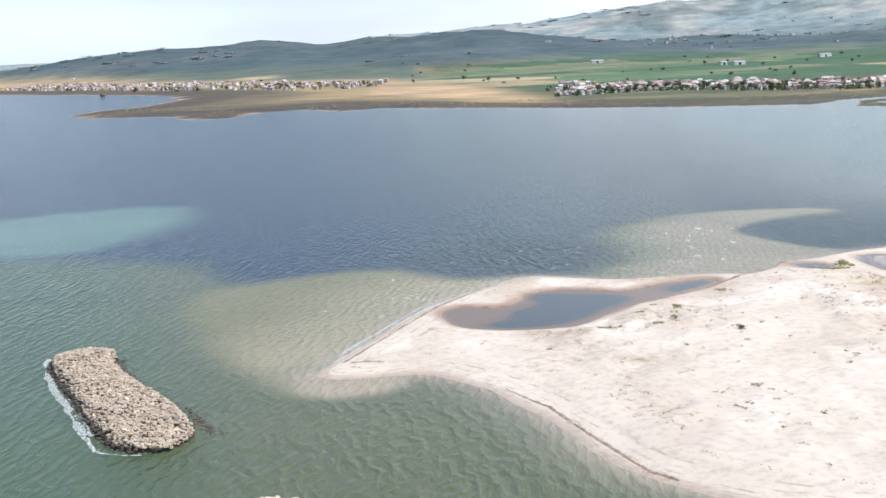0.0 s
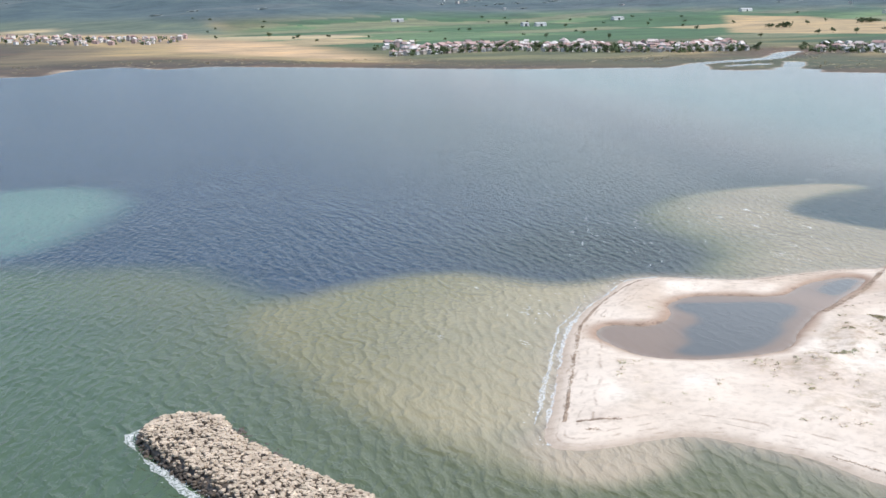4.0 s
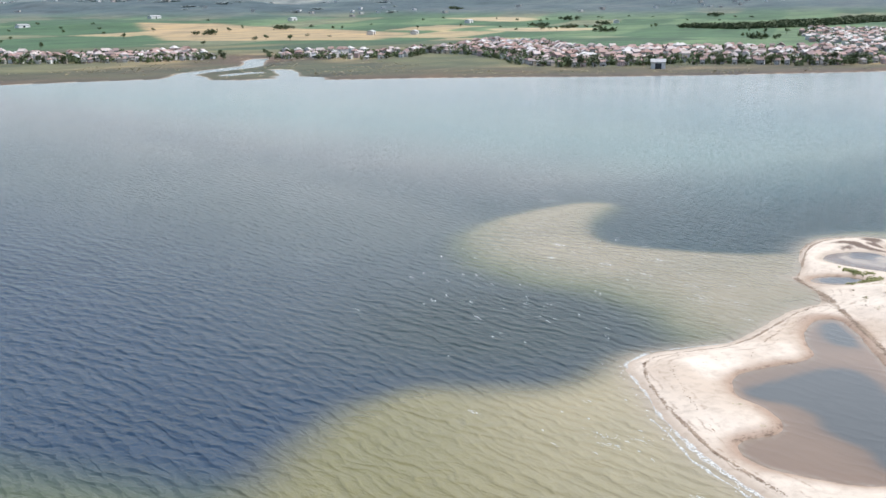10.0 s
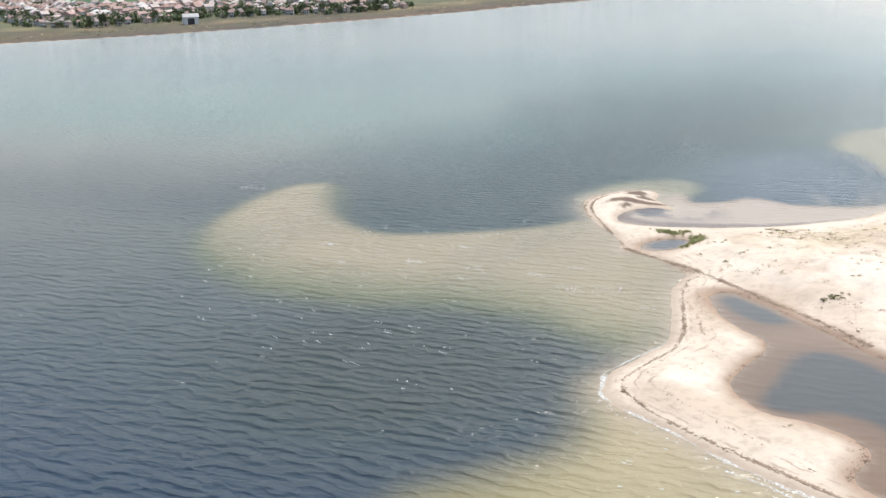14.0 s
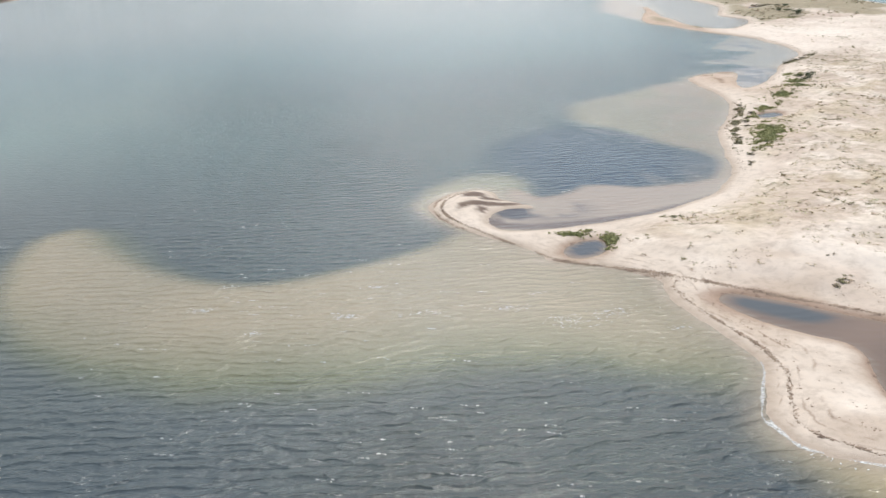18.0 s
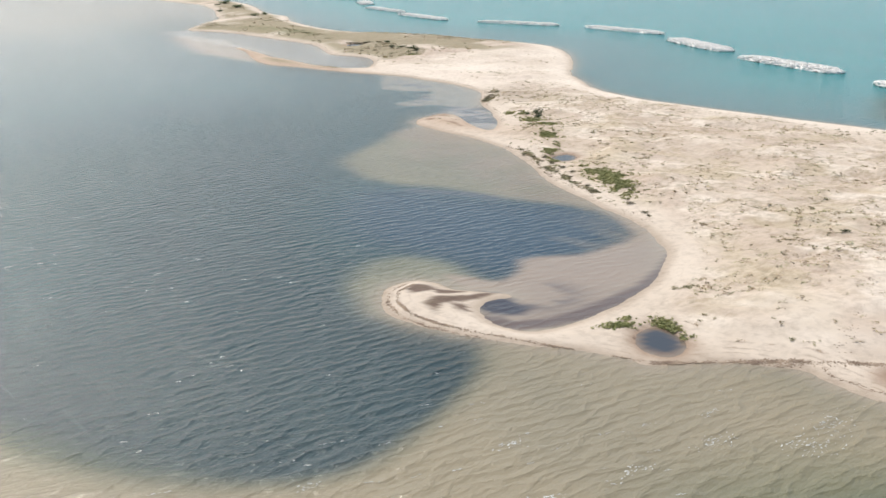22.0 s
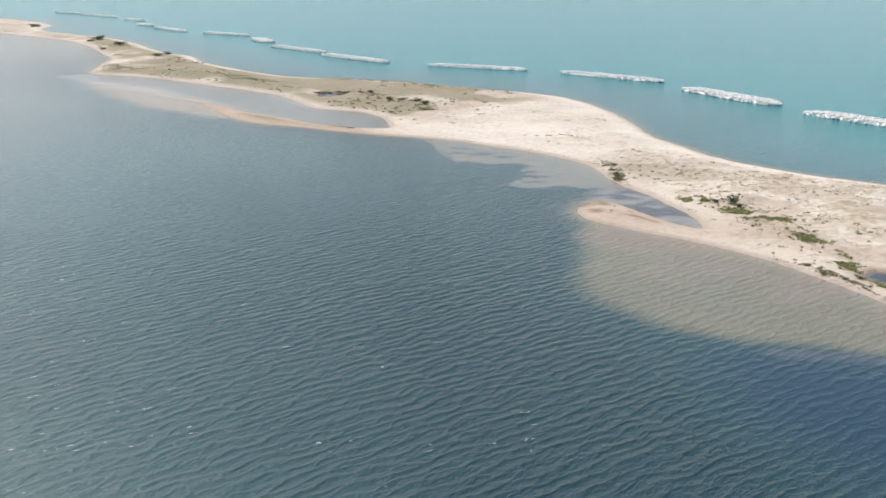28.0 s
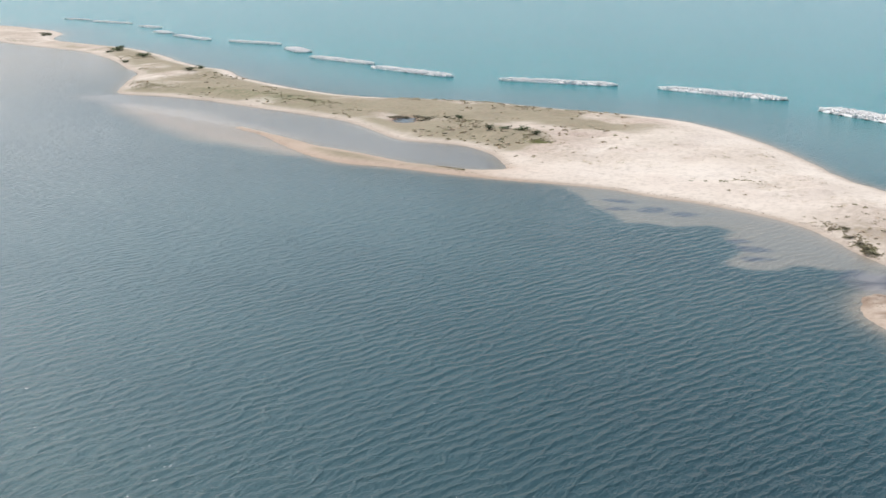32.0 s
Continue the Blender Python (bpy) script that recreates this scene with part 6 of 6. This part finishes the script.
def foam_ribbon(lines):
    """Thin irregular bands of wash; each line: points, offset, width, seed."""
    verts, faces = [], []
    for points, offset, width, seed in lines:
        pts = []
        for (ax, ay), (bx, by) in zip(points, points[1:]):
            n = max(2, int(math.hypot(bx - ax, by - ay) / 0.22))
            pts += [(ax + (bx - ax) * k / n, ay + (by - ay) * k / n) for k in range(n)]
        p = np.array(pts)
        for _ in range(12):
            p[1:-1] = (p[:-2] + p[1:-1] * 2 + p[2:]) / 4
        way = np.gradient(p, axis=0)
        way /= np.maximum(np.linalg.norm(way, axis=1), 1e-6)[:, None]
        side = np.stack([way[:, 1], -way[:, 0]], 1)
        shift = offset + 0.35 * wander(p[:, 0], p[:, 1], 3.0, 3, seed)
        half = width * 0.5 * np.clip(0.8 + 1.3 * wander(p[:, 0], p[:, 1], 4.0, 4, seed + 3), 0, 1.6)
        rough_in, rough_out = (0.8 + 0.5 * wander(p[:, 0], p[:, 1], 1.2, 3, seed + k) for k in (11, 17))
        inner, outer = p + side * (shift + half * rough_in)[:, None], p + side * (shift - half * rough_out)[:, None]
        base = len(verts)
        for a, b in zip(inner, outer):
            verts += [(a[0], a[1], 0.035), (b[0], b[1], 0.02)]
        for k in range(len(p) - 1):
            if half[k] + half[k + 1] > 0.03:
                i = base + 2 * k
                faces.append((i, i + 2, i + 3, i + 1))
    return np.array(verts), np.array(faces)


surf = part("surf", mesh_of("surf", foam_ribbon([(OUTER[:9], -0.45, 1.1, 1.0), (OUTER[:8], -0.2, 0.4, 2.0), (OUTER[1:6], -1.8, 0.55, 3.0), (OUTER[7:11], -0.65, 0.35, 4.0), (BW_LINE[2:-1], 0.3, 1.2, 6.0), (BW_LINE[2:-2], -0.6, 0.6, 7.0), (BW_LINE[-3:], 0.4, 0.4, 10.0), (BW_LINE[:4], 0.1, 0.5, 8.0), ([(-1, 141), (8, 131), (16, 113), (30, 95), (60, 82)], -2.0, 0.2, 9.0)])), mat_lace)
tagged(surf, "white surf washing along the sand and stones", "foam", kind="stuff")
swash = np.concatenate([along(OUTER[:8], 0.5, -1.2, 0.7, 31), along(BW_LINE[2:], 0.12, -0.3, 0.5, 35)])
swash = swash[rng.rand(len(swash)) < ease(-0.5, 0.3, wander(swash[:, 0], swash[:, 1], 2.4, 3, 44.0))]
s = rng.uniform(0.3, 1.2, (len(swash), 1)) * np.array((0.24, 0.15, 0.03))
drops = part("foam_flecks", stuff_mesh("foam_flecks", BLOTS, np.c_[swash, np.full(len(swash), 0.03)], s, rng.rand(len(swash)) * 6.28, mat_foam), None)
tagged(drops, "flecks of foam drifting beside the surf", "foam", kind="stuff")
# sunken stones along the sheltered side of the breakwater
sunk = along([(-47.4, 152.6), (-46.4, 148.4), (-43.6, 143.3), (-41.0, 138.6), (-37.2, 133.8), (-31.6, 126.4), (-26.4, 118.4)], 0.13, 0.0, 0.4, 41)
s = rng.uniform(0.25, 0.8, (len(sunk), 1)) * rng.uniform(0.8, 1.2, (len(sunk), 3)) * (1, 1, 0.6)
ob = part("sunken_stones", stuff_mesh("sunken_stones", ROCKS, np.c_[sunk, rng.uniform(-0.16, 0.0, len(sunk))], s, rng.rand(len(sunk)) * 6.28, mat_wet_rock), None)
tagged(ob, "dark wet stones awash beside the breakwater", "stones", kind="stuff")
